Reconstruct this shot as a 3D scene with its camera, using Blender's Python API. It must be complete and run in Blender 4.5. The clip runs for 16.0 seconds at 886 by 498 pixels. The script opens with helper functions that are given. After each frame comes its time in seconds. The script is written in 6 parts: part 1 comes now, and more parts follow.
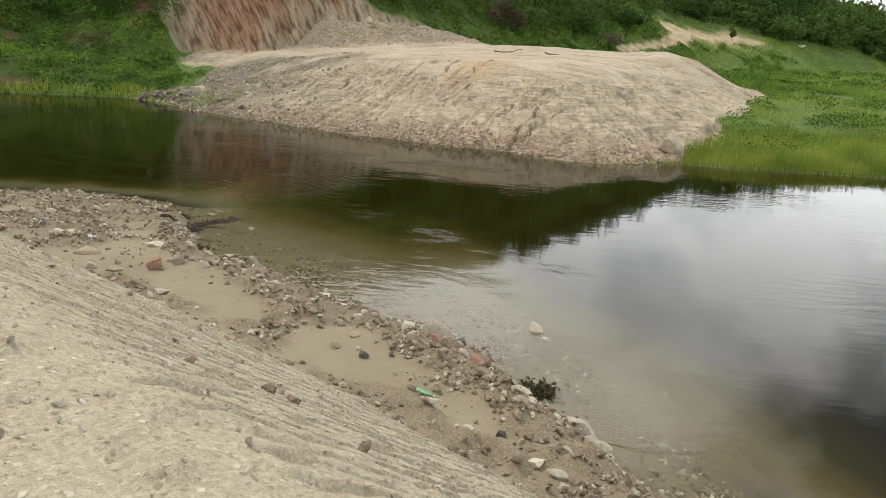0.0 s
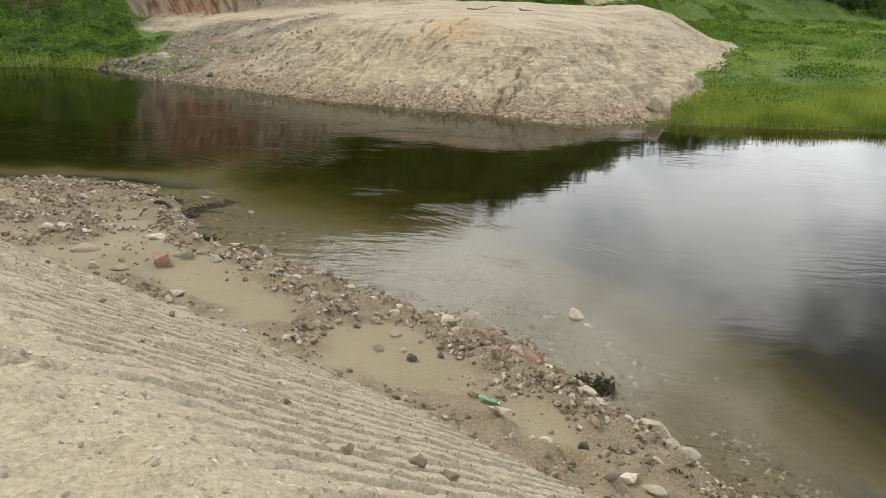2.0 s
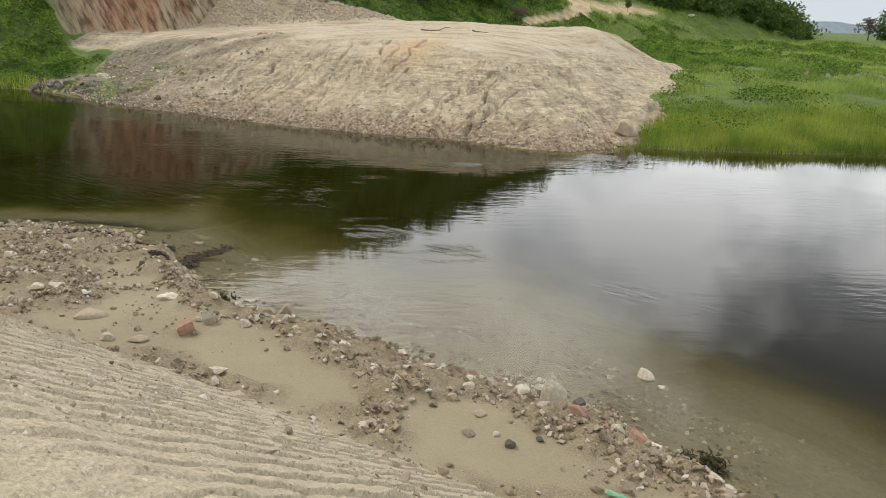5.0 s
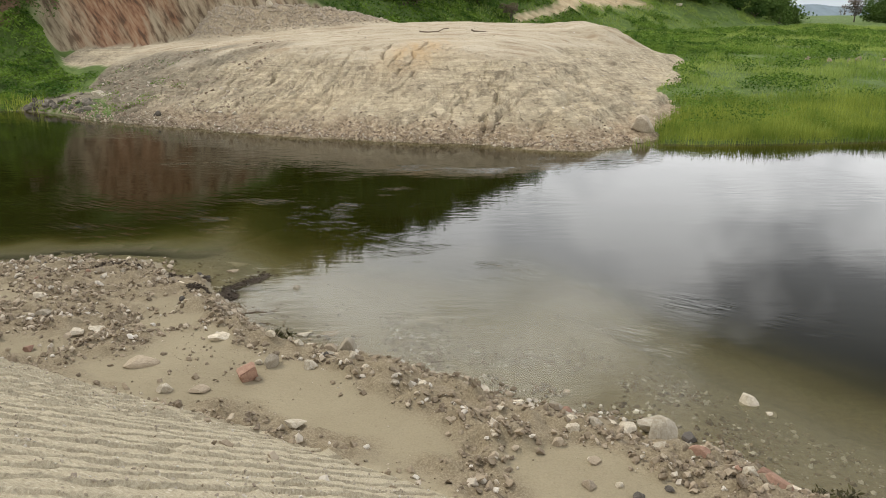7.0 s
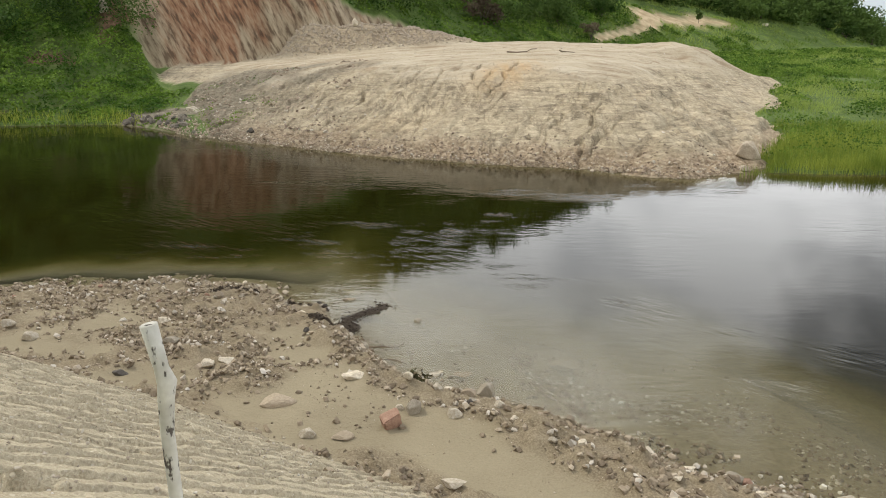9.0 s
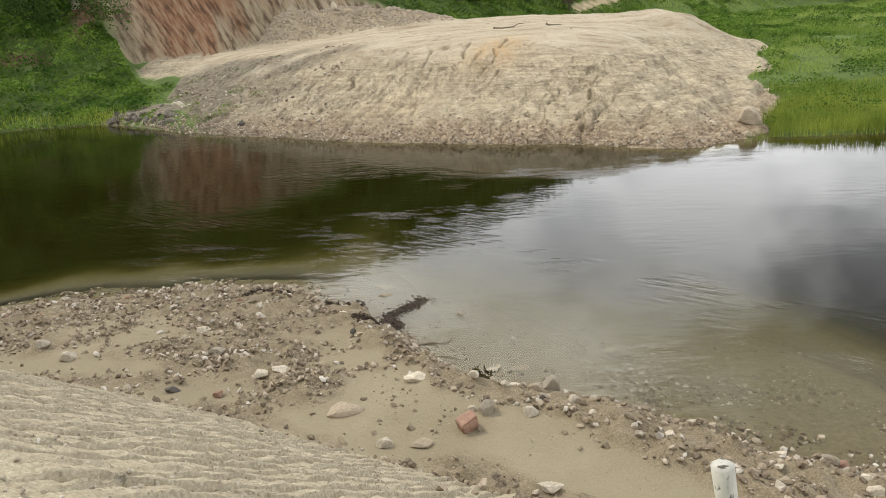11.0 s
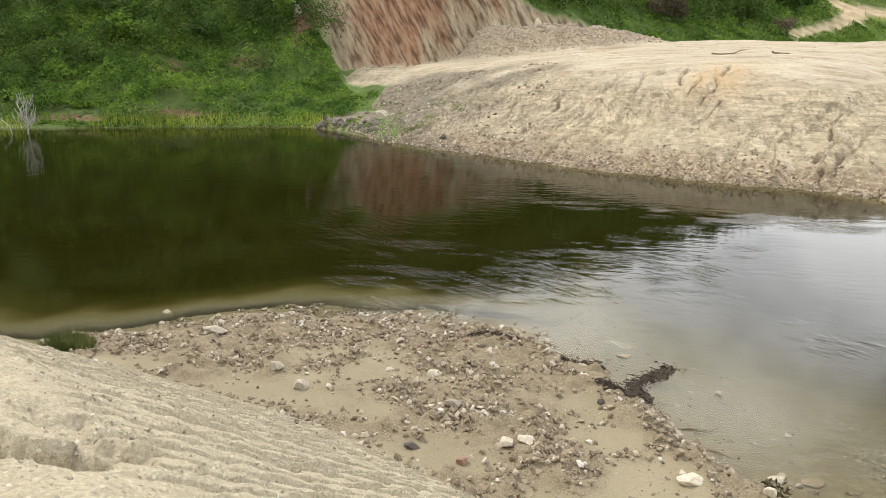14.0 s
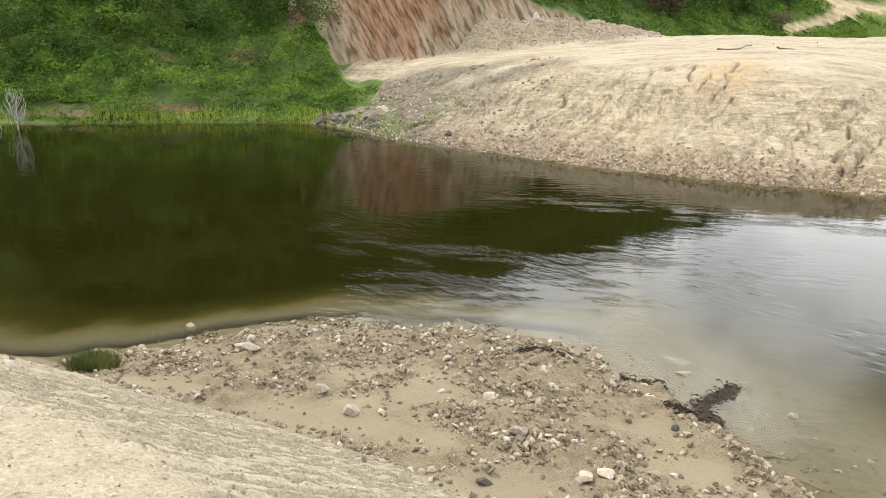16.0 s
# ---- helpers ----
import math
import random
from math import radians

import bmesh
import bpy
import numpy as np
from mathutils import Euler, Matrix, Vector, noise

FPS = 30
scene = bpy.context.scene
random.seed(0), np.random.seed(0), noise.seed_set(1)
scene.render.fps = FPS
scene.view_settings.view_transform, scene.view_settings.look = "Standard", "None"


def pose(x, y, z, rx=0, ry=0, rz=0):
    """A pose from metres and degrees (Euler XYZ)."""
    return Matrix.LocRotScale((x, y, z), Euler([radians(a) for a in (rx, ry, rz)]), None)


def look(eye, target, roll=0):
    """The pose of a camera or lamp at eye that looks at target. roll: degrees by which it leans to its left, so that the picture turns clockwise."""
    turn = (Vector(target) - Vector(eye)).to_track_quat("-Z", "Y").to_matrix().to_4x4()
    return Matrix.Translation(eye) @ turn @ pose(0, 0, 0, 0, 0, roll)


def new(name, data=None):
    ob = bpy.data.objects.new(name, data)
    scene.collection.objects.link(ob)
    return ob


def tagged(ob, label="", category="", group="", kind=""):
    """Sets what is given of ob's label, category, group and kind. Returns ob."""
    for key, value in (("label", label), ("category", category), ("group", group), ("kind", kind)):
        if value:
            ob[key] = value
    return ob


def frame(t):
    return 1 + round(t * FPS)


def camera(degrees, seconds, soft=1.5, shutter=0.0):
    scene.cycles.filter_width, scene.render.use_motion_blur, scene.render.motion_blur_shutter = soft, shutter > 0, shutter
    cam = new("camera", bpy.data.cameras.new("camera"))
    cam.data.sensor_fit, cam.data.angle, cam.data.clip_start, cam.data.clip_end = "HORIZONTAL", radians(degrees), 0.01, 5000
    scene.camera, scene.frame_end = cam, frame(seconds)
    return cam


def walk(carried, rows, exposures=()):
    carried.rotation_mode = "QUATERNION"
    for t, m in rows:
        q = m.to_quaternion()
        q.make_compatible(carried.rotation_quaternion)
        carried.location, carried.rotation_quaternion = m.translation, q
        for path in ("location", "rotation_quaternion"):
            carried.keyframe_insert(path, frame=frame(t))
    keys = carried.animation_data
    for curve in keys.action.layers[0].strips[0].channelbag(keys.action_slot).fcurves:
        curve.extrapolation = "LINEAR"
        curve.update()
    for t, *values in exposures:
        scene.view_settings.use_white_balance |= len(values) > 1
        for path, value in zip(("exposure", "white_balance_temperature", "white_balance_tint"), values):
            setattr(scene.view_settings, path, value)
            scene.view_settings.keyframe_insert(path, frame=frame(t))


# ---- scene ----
cam = camera(63.2, 16.0, 0.9)
PATH = [
    (0, (-0.113, 1.094, 4.639), (-0.233, 3.021, 4.119), 3.0),
    (0.5, (-0.383, 1.24, 4.685), (-0.483, 3.172, 4.181), 2.9),
    (1, (-0.764, 1.398, 4.737), (-0.79, 3.324, 4.196), 3.4),
    (1.5, (-1.022, 1.581, 4.719), (-1.083, 3.488, 4.119), 2.3),
    (2, (-1.3, 1.867, 4.853), (-1.321, 3.767, 4.227), 1.7),
    (2.5, (-1.693, 2.041, 4.871), (-1.675, 3.955, 4.293), 1.1),
    (3, (-1.996, 2.235, 4.932), (-1.947, 4.149, 4.355), 0.8),
    (3.5, (-2.313, 2.588, 4.955), (-2.306, 4.504, 4.383), -0.1),
    (4, (-2.647, 2.728, 4.983), (-2.64, 4.65, 4.429), 2.1),
    (4.2, (-2.777, 2.757, 5.042), (-2.708, 4.67, 4.46), 1.8),
    (6.3, (-4.168, 3.714, 5.233), (-3.94, 5.614, 4.652), 1.4),
    (6.5, (-4.252, 3.795, 5.216), (-4.019, 5.695, 4.637), 0.4),
    (7, (-4.564, 4.146, 5.308), (-4.376, 6.05, 4.724), -0.3),
    (7.5, (-4.866, 4.305, 5.353), (-4.713, 6.232, 4.84), -0.7),
    (8, (-5.298, 4.575, 5.364), (-5.136, 6.5, 4.847), -1.0),
    (8.5, (-5.577, 4.901, 5.41), (-5.494, 6.813, 4.83), -2.2),
    (9, (-5.85, 5.032, 5.447), (-5.836, 6.958, 4.908), 0.1),
    (9.5, (-6.185, 5.072, 5.571), (-6.174, 6.985, 4.988), -0.4),
    (9.7, (-6.295, 5.079, 5.578), (-6.269, 6.991, 4.992), -1.5),
    (11.8, (-7.372, 6.137, 5.67), (-7.32, 8.037, 5.049), -3.3),
    (12, (-7.462, 6.313, 5.744), (-7.466, 8.204, 5.091), -3.7),
    (12.5, (-7.679, 6.39, 5.797), (-7.821, 8.294, 5.2), -1.2),
    (13, (-8.082, 6.511, 5.825), (-8.206, 8.427, 5.263), 0.1),
    (13.5, (-8.436, 6.672, 5.84), (-8.675, 8.569, 5.252), -0.4),
    (14, (-8.706, 6.876, 5.897), (-9.09, 8.761, 5.35), -0.4),
    (14.5, (-9.087, 6.936, 5.904), (-9.532, 8.804, 5.344), 0.6),
    (15, (-9.412, 7.058, 5.946), (-9.774, 8.928, 5.334), 1.0),
    (15.5, (-9.738, 7.332, 5.983), (-10.127, 9.202, 5.387), -1.0),
    (16, (-10.031, 7.522, 6.012), (-10.375, 9.409, 5.447), -0.2),
]
walk(cam, [(t, look(eye, target, roll)) for t, eye, target, roll in PATH],
     exposures=[(0.0, -0.31), (7.0, -0.31), (9.5, -0.28), (12.0, -0.13), (13.0, 0.0), (14.0, 0.12), (15.0, 0.19), (16.0, 0.26)])

CLOUD_A, CLOUD_B = (-5.8, -2.77, -0.65), (-18.79, 11.53, 5.31)   # shifts of the cloud pattern

# ---- light ----
SUN_EL, SUN_AZ = 50.0, -52.0          # degrees up; degrees clockwise from +y
world = bpy.data.worlds.new("sky")
scene.world = world
world.use_nodes = True
wn, wl = world.node_tree.nodes, world.node_tree.links
wn.clear()
sky = wn.new("ShaderNodeTexSky")
sky.sky_type = "NISHITA"
sky.sun_disc = False
sky.sun_elevation = radians(SUN_EL)
sky.sun_rotation = radians(SUN_AZ)
sky_dim = wn.new("ShaderNodeVectorMath")
sky_dim.operation = "SCALE"
sky_dim.inputs["Scale"].default_value = 0.09
wl.new(sky.outputs[0], sky_dim.inputs[0])
wco = wn.new("ShaderNodeTexCoord")
# clouds lie on a flat layer: divide the direction by its height
wsep = wn.new("ShaderNodeSeparateXYZ")
wl.new(wco.outputs["Generated"], wsep.inputs[0])
wz = wn.new("ShaderNodeMath")
wz.operation = "MAXIMUM"
wl.new(wsep.outputs["Z"], wz.inputs[0])
wz.inputs[1].default_value = 0.0
wza = wn.new("ShaderNodeMath")
wza.operation = "ADD"
wl.new(wz.outputs[0], wza.inputs[0])
wza.inputs[1].default_value = 0.5
wcomb = wn.new("ShaderNodeCombineXYZ")
for axis in ("X", "Y"):
    wd = wn.new("ShaderNodeMath")
    wd.operation = "DIVIDE"
    wl.new(wsep.outputs[axis], wd.inputs[0])
    wl.new(wza.outputs[0], wd.inputs[1])
    wl.new(wd.outputs[0], wcomb.inputs[axis])


def cloud_noise(scale, detail, offset):
    shift = wn.new("ShaderNodeVectorMath")
    wl.new(wcomb.outputs[0], shift.inputs[0])
    shift.inputs[1].default_value = offset
    tex = wn.new("ShaderNodeTexNoise")
    tex.inputs["Scale"].default_value = scale
    tex.inputs["Detail"].default_value = detail
    tex.inputs["Roughness"].default_value = 0.5
    wl.new(shift.outputs[0], tex.inputs["Vector"])
    return tex


cover = cloud_noise(1.4, 5, CLOUD_A)
cover_ramp = wn.new("ShaderNodeMapRange")
cover_ramp.inputs["From Min"].default_value = 0.30
cover_ramp.inputs["From Max"].default_value = 0.45
wl.new(cover.outputs[0], cover_ramp.inputs["Value"])
body = cloud_noise(2.4, 4, CLOUD_B)
body_ramp = wn.new("ShaderNodeValToRGB")
body_ramp.color_ramp.elements[0].position = 0.41
body_ramp.color_ramp.elements[0].color = (0.26, 0.31, 0.4, 1)
body_ramp.color_ramp.elements[1].position = 0.56
body_ramp.color_ramp.elements[1].color = (2.85, 2.87, 2.88, 1)
wl.new(body.outputs[0], body_ramp.inputs[0])
wmix = wn.new("ShaderNodeMix")
wmix.data_type = "RGBA"
thin = wn.new("ShaderNodeMapRange")       # thinner cover overhead
thin.inputs["From Min"].default_value = 0.5
thin.inputs["From Max"].default_value = 0.9
thin.inputs["To Min"].default_value = 1.0
thin.inputs["To Max"].default_value = 0.5
wl.new(wsep.outputs["Z"], thin.inputs["Value"])
covered = wn.new("ShaderNodeMath")
covered.operation = "MULTIPLY"
wl.new(cover_ramp.outputs[0], covered.inputs[0])
wl.new(thin.outputs[0], covered.inputs[1])
wl.new(covered.outputs[0], wmix.inputs["Factor"])
wl.new(sky_dim.outputs[0], wmix.inputs["A"])
wl.new(body_ramp.outputs[0], wmix.inputs["B"])
low = wn.new("ShaderNodeMapRange")        # clouds whiten towards the horizon
low.inputs["From Min"].default_value = 0.40
low.inputs["From Max"].default_value = 0.12
low.inputs["To Max"].default_value = 0.58
wl.new(wsep.outputs["Z"], low.inputs["Value"])
haze = wn.new("ShaderNodeMix")
haze.data_type = "RGBA"
wl.new(low.outputs[0], haze.inputs["Factor"])
wl.new(wmix.outputs["Result"], haze.inputs["A"])
haze.inputs["B"].default_value = (3.0, 3.04, 3.08, 1)
rim = wn.new("ShaderNodeMapRange")        # grey-blue haze right on the horizon
rim.inputs["From Min"].default_value = 0.12
rim.inputs["From Max"].default_value = 0.05
wl.new(wsep.outputs["Z"], rim.inputs["Value"])
horizon = wn.new("ShaderNodeMix")
horizon.data_type = "RGBA"
wl.new(rim.outputs[0], horizon.inputs["Factor"])
wl.new(haze.outputs["Result"], horizon.inputs["A"])
horizon.inputs["B"].default_value = (0.82, 0.9, 0.95, 1)
wbg = wn.new("ShaderNodeBackground")
wbg.inputs["Strength"].default_value = 1.0
wl.new(horizon.outputs["Result"], wbg.inputs["Color"])
wout = wn.new("ShaderNodeOutputWorld")
wl.new(wbg.outputs[0], wout.inputs["Surface"])

sun_data = bpy.data.lights.new("sun", "SUN")
sun_data.energy, sun_data.angle, sun_data.color = 2.5, radians(7), (1.0, 0.93, 0.79)
sun = new("sun", sun_data)
_a, _e = radians(SUN_AZ), radians(SUN_EL)
sun.matrix_world = look((math.sin(_a) * math.cos(_e) * 50, math.cos(_a) * math.cos(_e) * 50, math.sin(_e) * 50), (0, 0, 0))


# ---- helpers of this scene ----
def vnoise(x, y, seed=0):
    """Smooth value noise in -1..1 on arrays, one unit a cell."""
    x, y = np.broadcast_arrays(np.asarray(x, float), np.asarray(y, float))
    xi, yi = np.floor(x), np.floor(y)
    fx, fy = x - xi, y - yi
    fx, fy = fx * fx * (3 - 2 * fx), fy * fy * (3 - 2 * fy)
    xi, yi = xi.astype(np.int64), yi.astype(np.int64)

    def lattice(a, b):
        h = (a * 374761393 + b * 668265263 + seed * 974711) & 0xFFFFFFFF
        h = ((h ^ (h >> 13)) * 1274126177) & 0xFFFFFFFF
        h = h ^ (h >> 16)
        return (h & 0xFFFF) / 32767.5 - 1

    a = lattice(xi, yi) * (1 - fx) + lattice(xi + 1, yi) * fx
    b = lattice(xi, yi + 1) * (1 - fx) + lattice(xi + 1, yi + 1) * fx
    return a * (1 - fy) + b * fy


def fbm(x, y, octaves=3, seed=0):
    total, amp = 0, 1.0
    for k in range(octaves):
        total = total + amp * vnoise(x * 2 ** k + 17.3 * k, y * 2 ** k - 9.1 * k, seed + k)
        amp *= 0.5
    return total


def sstep(a, b, x):
    t = np.clip((x - a) / (b - a), 0, 1)
    return t * t * (3 - 2 * t)


def smin(a, b, k):
    h = np.clip(0.5 + 0.5 * (b - a) / k, 0, 1)
    return b * (1 - h) + a * h - k * h * (1 - h)


def smax(a, b, k):
    return -smin(-a, -b, k)


# ---- the plan: heights of the ground, water at 0 ----
NEAR_X = (-40, -30, -21, -19.5, -18, -16.4, -15, -12.7, -10, -9.3, -8.4, -8, -7.4, -6.8, -5, -3.4, -2, -0.7, 0.1, 0.5, 1.4, 2, 4, 10, 60)
NEAR_Y = (18.5, 18.2, 18.1, 18.9, 19.7, 21.0, 21.4, 21.5, 21.1, 20.4, 19.9, 18.9, 18.0, 16.9, 15.6, 14.3, 13.2, 12.4, 11.5, 10.4, 9.2, 8.3, 6.8, 2.9, -29)
FAR_X = (-160, -90, -55, -46, -38, -30, -26, -21, -16, -12, -8.5, -5, -2, 0.5, 3, 5, 6.8, 9, 11, 20, 60, 160)
FAR_Y = (40, 48, 53.5, 55.3, 57, 58, 56, 50.3, 47.2, 44.2, 42.3, 40.4, 39.1, 38.2, 36.5, 35.4, 36.4, 37.3, 36.8, 36.9, 38, 40)
FOOT_U = (-20, -2, 2, 4.3, 6, 8, 10, 12, 14, 16, 17, 18.5, 20, 21.5, 23, 24.6, 32)
FOOT_V = (6.1, 6.1, 6.4, 6.65, 6.9, 7.0, 7.12, 7.15, 7.08, 7.0, 6.9, 6.76, 6.45, 5.95, 5.4, 4.95, 2.35)
AZ = (-180, -100, -60, -30, -20, -10, 0, 6.4, 10.5, 16.3, 22, 27, 29, 31, 60, 100, 180)
RIDGE = (2, 14, 24, 24, 22, 19.5, 17, 14.4, 11.9, 8.8, 7.5, 5.8, 3.2, 0.8, 0.5, 0.5, 0.5)
BASE = (90, 75, 64, 65, 62, 66, 94, 108, 118, 140, 160, 180, 190, 200, 200, 200, 200)
BASE_Z = (3, 2, 2.5, 3.4, 3.8, 4.2, 5.4, 6.2, 6.6, 7.2, 7.6, 7.0, 6.0, 5.0, 4, 4, 4)


GROOVE = 0.235      # from groove to groove


def axes_uv(x, y):
    """Along the near road (u) and from it down to the water (v)."""
    return -0.842 * x + 0.54 * y, 0.54 * x + 0.842 * y


def bank_parts(x, y):
    u, v = axes_uv(x, y)
    uc = np.clip(u, -20, 32)
    zc = 3.82 + 0.044 * (uc - 4.74)
    v0 = 1.75 - 0.36 * np.maximum(0, uc - 16.0)
    top = zc - 0.18 + 0.03 * np.clip(v0 - v, 0, 12) + 0.75 * np.clip(v0 - 6.5 - v, 0, 24)      # the hillside above the road
    slope = zc - (zc - 0.46) / (np.interp(uc, FOOT_U, FOOT_V) - v0) * (v - v0)
    return u, v, v0, top, slope


def groove_phase(u, v):
    fan = np.interp(u, (3, 6, 9, 12, 16, 22), (0.16, 0.12, 0.05, -0.08, -0.1, -0.1))
    return u + fan * (v - 3) + 0.06 * vnoise(u * 0.6, v * 0.2, 11) + 0.007 * vnoise(u * 2.6, v * 1.0, 12) + 0.003 * vnoise(u * 7, v * 4, 10)


def rubble_mask(x, y, d, over=None):
    """Where broken stone lies on the washed flat: a ridge along the water and the tip of the spit."""
    ridge = 1.15 * np.exp(-((d - 0.75) / 0.75) ** 2)
    spit = sstep(-7.0, -9.0, x) * (0.46 - 0.07 * np.maximum(0, d - 2.5) + 0.3 * vnoise(x / 1.3 + 0.3 * y, y / 1.0, 30))
    if over is not None:                          # slumped earth along the foot of the bank
        spit = np.maximum(spit, 0.6 * np.exp(-((over + 0.05) / 0.28) ** 2))
    return sstep(0.15, 0.6, np.maximum(ridge, spit) + 0.45 * fbm(x / 1.1, y / 1.1, 3, 31) - 0.1)


def near_height(x, y, fine=True):
    u, v, v0, top, slope = bank_parts(x, y)
    bank = smin(top, slope, 0.35)
    wob = 0.25 * vnoise(x * 0.9, y * 0.9, 3) + 0.12 * vnoise(x * 2.7, y * 2.7, 4)
    d = (np.interp(x, NEAR_X, NEAR_Y) - y) * 0.8 + wob
    tongue = sstep(-7.6, -9.4, x)                 # the spit rises more slowly than the ridge along the shore
    berm = (0.11 - 0.08 * tongue) * np.exp(-((d - 1.0) / 0.7) ** 2)
    flat = 0.42 * (1 - np.exp(-np.maximum(d, 0) / (0.9 + 1.1 * tongue))) + berm
    w = np.maximum(-d, 0)
    gentle = sstep(-11.5, -8.4, x)
    drop = x - np.interp(y, (-30, 2, 8.7, 10.6, 12, 14, 15.7, 17.7, 19.4, 21.4, 30), (40, 7, 3.8, 3.3, 3.0, 2.55, 1.8, 0.4, -0.3, -1.4, -6)) + 0.5 * vnoise(x / 1.5, y / 1.5, 6)
    bow = 0.012 + 0.026 * sstep(-0.5, -3.5, x)
    under = -((1 - gentle) * (0.12 * w + 0.45 * np.maximum(0, w - 0.45) + 0.9 * np.maximum(0, w - 1.3)) + gentle * (0.07 * w + bow * (w + 0.4 * vnoise(x / 2, y / 2, 5) * sstep(0, 1, w)) ** 2) + gentle * (0.14 * np.maximum(0, drop + 1.3) + 0.45 * np.maximum(0, drop + 0.2) + 0.4 * np.maximum(0, drop - 0.6)) * sstep(0.3, 1.5, w))
    flat = np.where(d > 0, flat, under)
    z = smax(flat, bank, 0.25)
    if fine:
        on_bank = sstep(0.0, 0.35, bank - flat)
        face = on_bank * sstep(-0.2, 0.3, v - v0)
        # grooves raked straight down the slope by the digger's bucket
        wu = groove_phase(u, v)
        rough = sstep(10.2, 12.8, u + 0.5 * vnoise(u * 0.7, v * 0.7, 20))
        ph = (wu + 0.28 * np.maximum(0, wu - 11)) / GROOVE
        k = np.floor(ph)
        f = ph - k
        # broad ribs with a narrow notch between, some notches deep, some faint, all broken along their length
        wide = 0.3 + 0.06 * vnoise(k * 2.3, v * 0.4, 17)
        notch = np.where(f < wide, (f / wide) ** 0.7, np.clip(1 - (f - wide) / 0.075, 0, 1))
        strength = np.clip(0.95 + 0.5 * vnoise(k * 1.7, v * 0.35, 13) + (0.42 + 0.3 * rough) * vnoise(k * 3.1, v * 1.6, 15) + 0.2 * vnoise(k * 5.3, v * 5.0, 19), 0.2, 1.7)
        crest = np.exp(-((f - wide - 0.14) / 0.09) ** 2) * np.clip(0.4 + vnoise(k * 4.1, v * 3.0, 18), 0, 1)
        ragged = fbm(x / 0.2, y / 0.2, 3, 21)
        crumb = fbm(x / 0.075, y / 0.075, 2, 23)
        raked = face * sstep(0.3, 0.85, v - v0 + 0.15 * vnoise(u * 0.8, v, 14)) * (0.7 + 0.3 * sstep(0.3, 2.0, v - v0))
        z = z - raked * (0.11 + 0.02 * sstep(9, 5, u)) * notch * strength * (1 + 0.15 * crumb) + raked * ((0.014 + 0.02 * rough) * crest + (0.005 + 0.01 * rough) * crumb + 0.012 * rough * vnoise(x / 0.3, y / 0.3, 28)) - raked * 0.006 * np.abs(vnoise(wu / 0.06, v * 0.5, 16))
        clod = np.maximum(0, fbm(x / 0.13, y / 0.13, 2, 27) - 0.25)
        z = z + on_bank * (1 - 0.5 * raked) * (0.007 * ragged + 0.011 * crumb + 0.045 * clod) + 0.02 * on_bank * fbm(x / 0.9, y / 0.9, 2, 25)
        # slumped hollows near the top of the bank
        for hu, hv, rad in ((6.4, 2.2, 0.24), (9.6, 2.5, 0.26)):
            z = z - on_bank * 0.14 * np.exp(-(((u - hu) / rad) ** 2 + ((v - hv) / (rad * 0.7)) ** 2)) * (1 + 0.5 * ragged)
        # slumped furrows under the lip
        for au, av, cu, cv, rad, deep in ((15.05, 2.08, 14.6, 2.36, 0.13, 0.1), (14.86, 1.8, 14.5, 2.06, 0.095, 0.26), (15.55, 1.55, 15.35, 1.72, 0.07, 0.09), (13.26, 2.25, 13.16, 2.42, 0.08, 0.17), (13.3, 2.5, 13.08, 2.8, 0.1, 0.18), (11.92, 2.5, 11.78, 2.95, 0.06, 0.14),
                                          (11.78, 2.95, 11.6, 3.5, 0.06, 0.14), (10.9, 2.1, 10.7, 2.5, 0.07, 0.12), (5.35, 1.74, 4.95, 1.91, 0.06, 0.11), (4.95, 1.91, 4.6, 2.18, 0.04, 0.07), (6.1, 2.5, 5.9, 3.0, 0.07, 0.1), (8.2, 3.0, 8.0, 3.8, 0.05, 0.09)):
            t = np.clip(((u - au) * (cu - au) + (v - av) * (cv - av)) / ((cu - au) ** 2 + (cv - av) ** 2), 0, 1)
            away = np.hypot(u - au - t * (cu - au), v - av - t * (cv - av)) + 0.055 * vnoise(x / 0.16, y / 0.16, 29) + 0.04 * ragged + 0.02 * crumb
            z = z - on_bank * deep * sstep(rad * 1.15, rad * 0.15, away) * (0.75 + 0.45 * sstep(0, 0.4, t))
        # the washed flat: smooth mud pans between ridges of rubble
        pan = rubble_mask(x, y, d, bank - flat)
        above = sstep(-0.1, 0.35, d) * (1 - on_bank)
        z = z + above * pan * (0.05 * ragged + 0.035 * crumb + 0.11 * np.maximum(0, fbm(x / 0.32, y / 0.32, 2, 33)))
        z = z - above * (1 - pan) * 0.03
        z = z + (1 - on_bank) * (1 - above) * 0.012 * fbm(x / 0.5, y / 0.5, 2, 22)
    return z, d, bank - flat


# gullies and cracks in the mound's face: width, depth, corners
def rills(count, seed):
    """Thin rain rills that wander down the mound's face."""
    r = random.Random(seed)
    out = []
    for _ in range(count):
        x = r.uniform(-19, 9)
        y = float(np.interp(x, FAR_X, FAR_Y)) + r.uniform(4, 13.5)
        way = [(x, y)]
        for _ in range(r.randint(2, 5)):
            x, y = x - r.uniform(0.2, 0.9), y - r.uniform(0.7, 1.5)
            if y < float(np.interp(x, FAR_X, FAR_Y)) + 0.8:
                break
            way.append((x, y))
        if len(way) > 1:
            out.append((r.uniform(0.1, 0.18), r.uniform(0.1, 0.2), tuple(way)))
    return tuple(out)


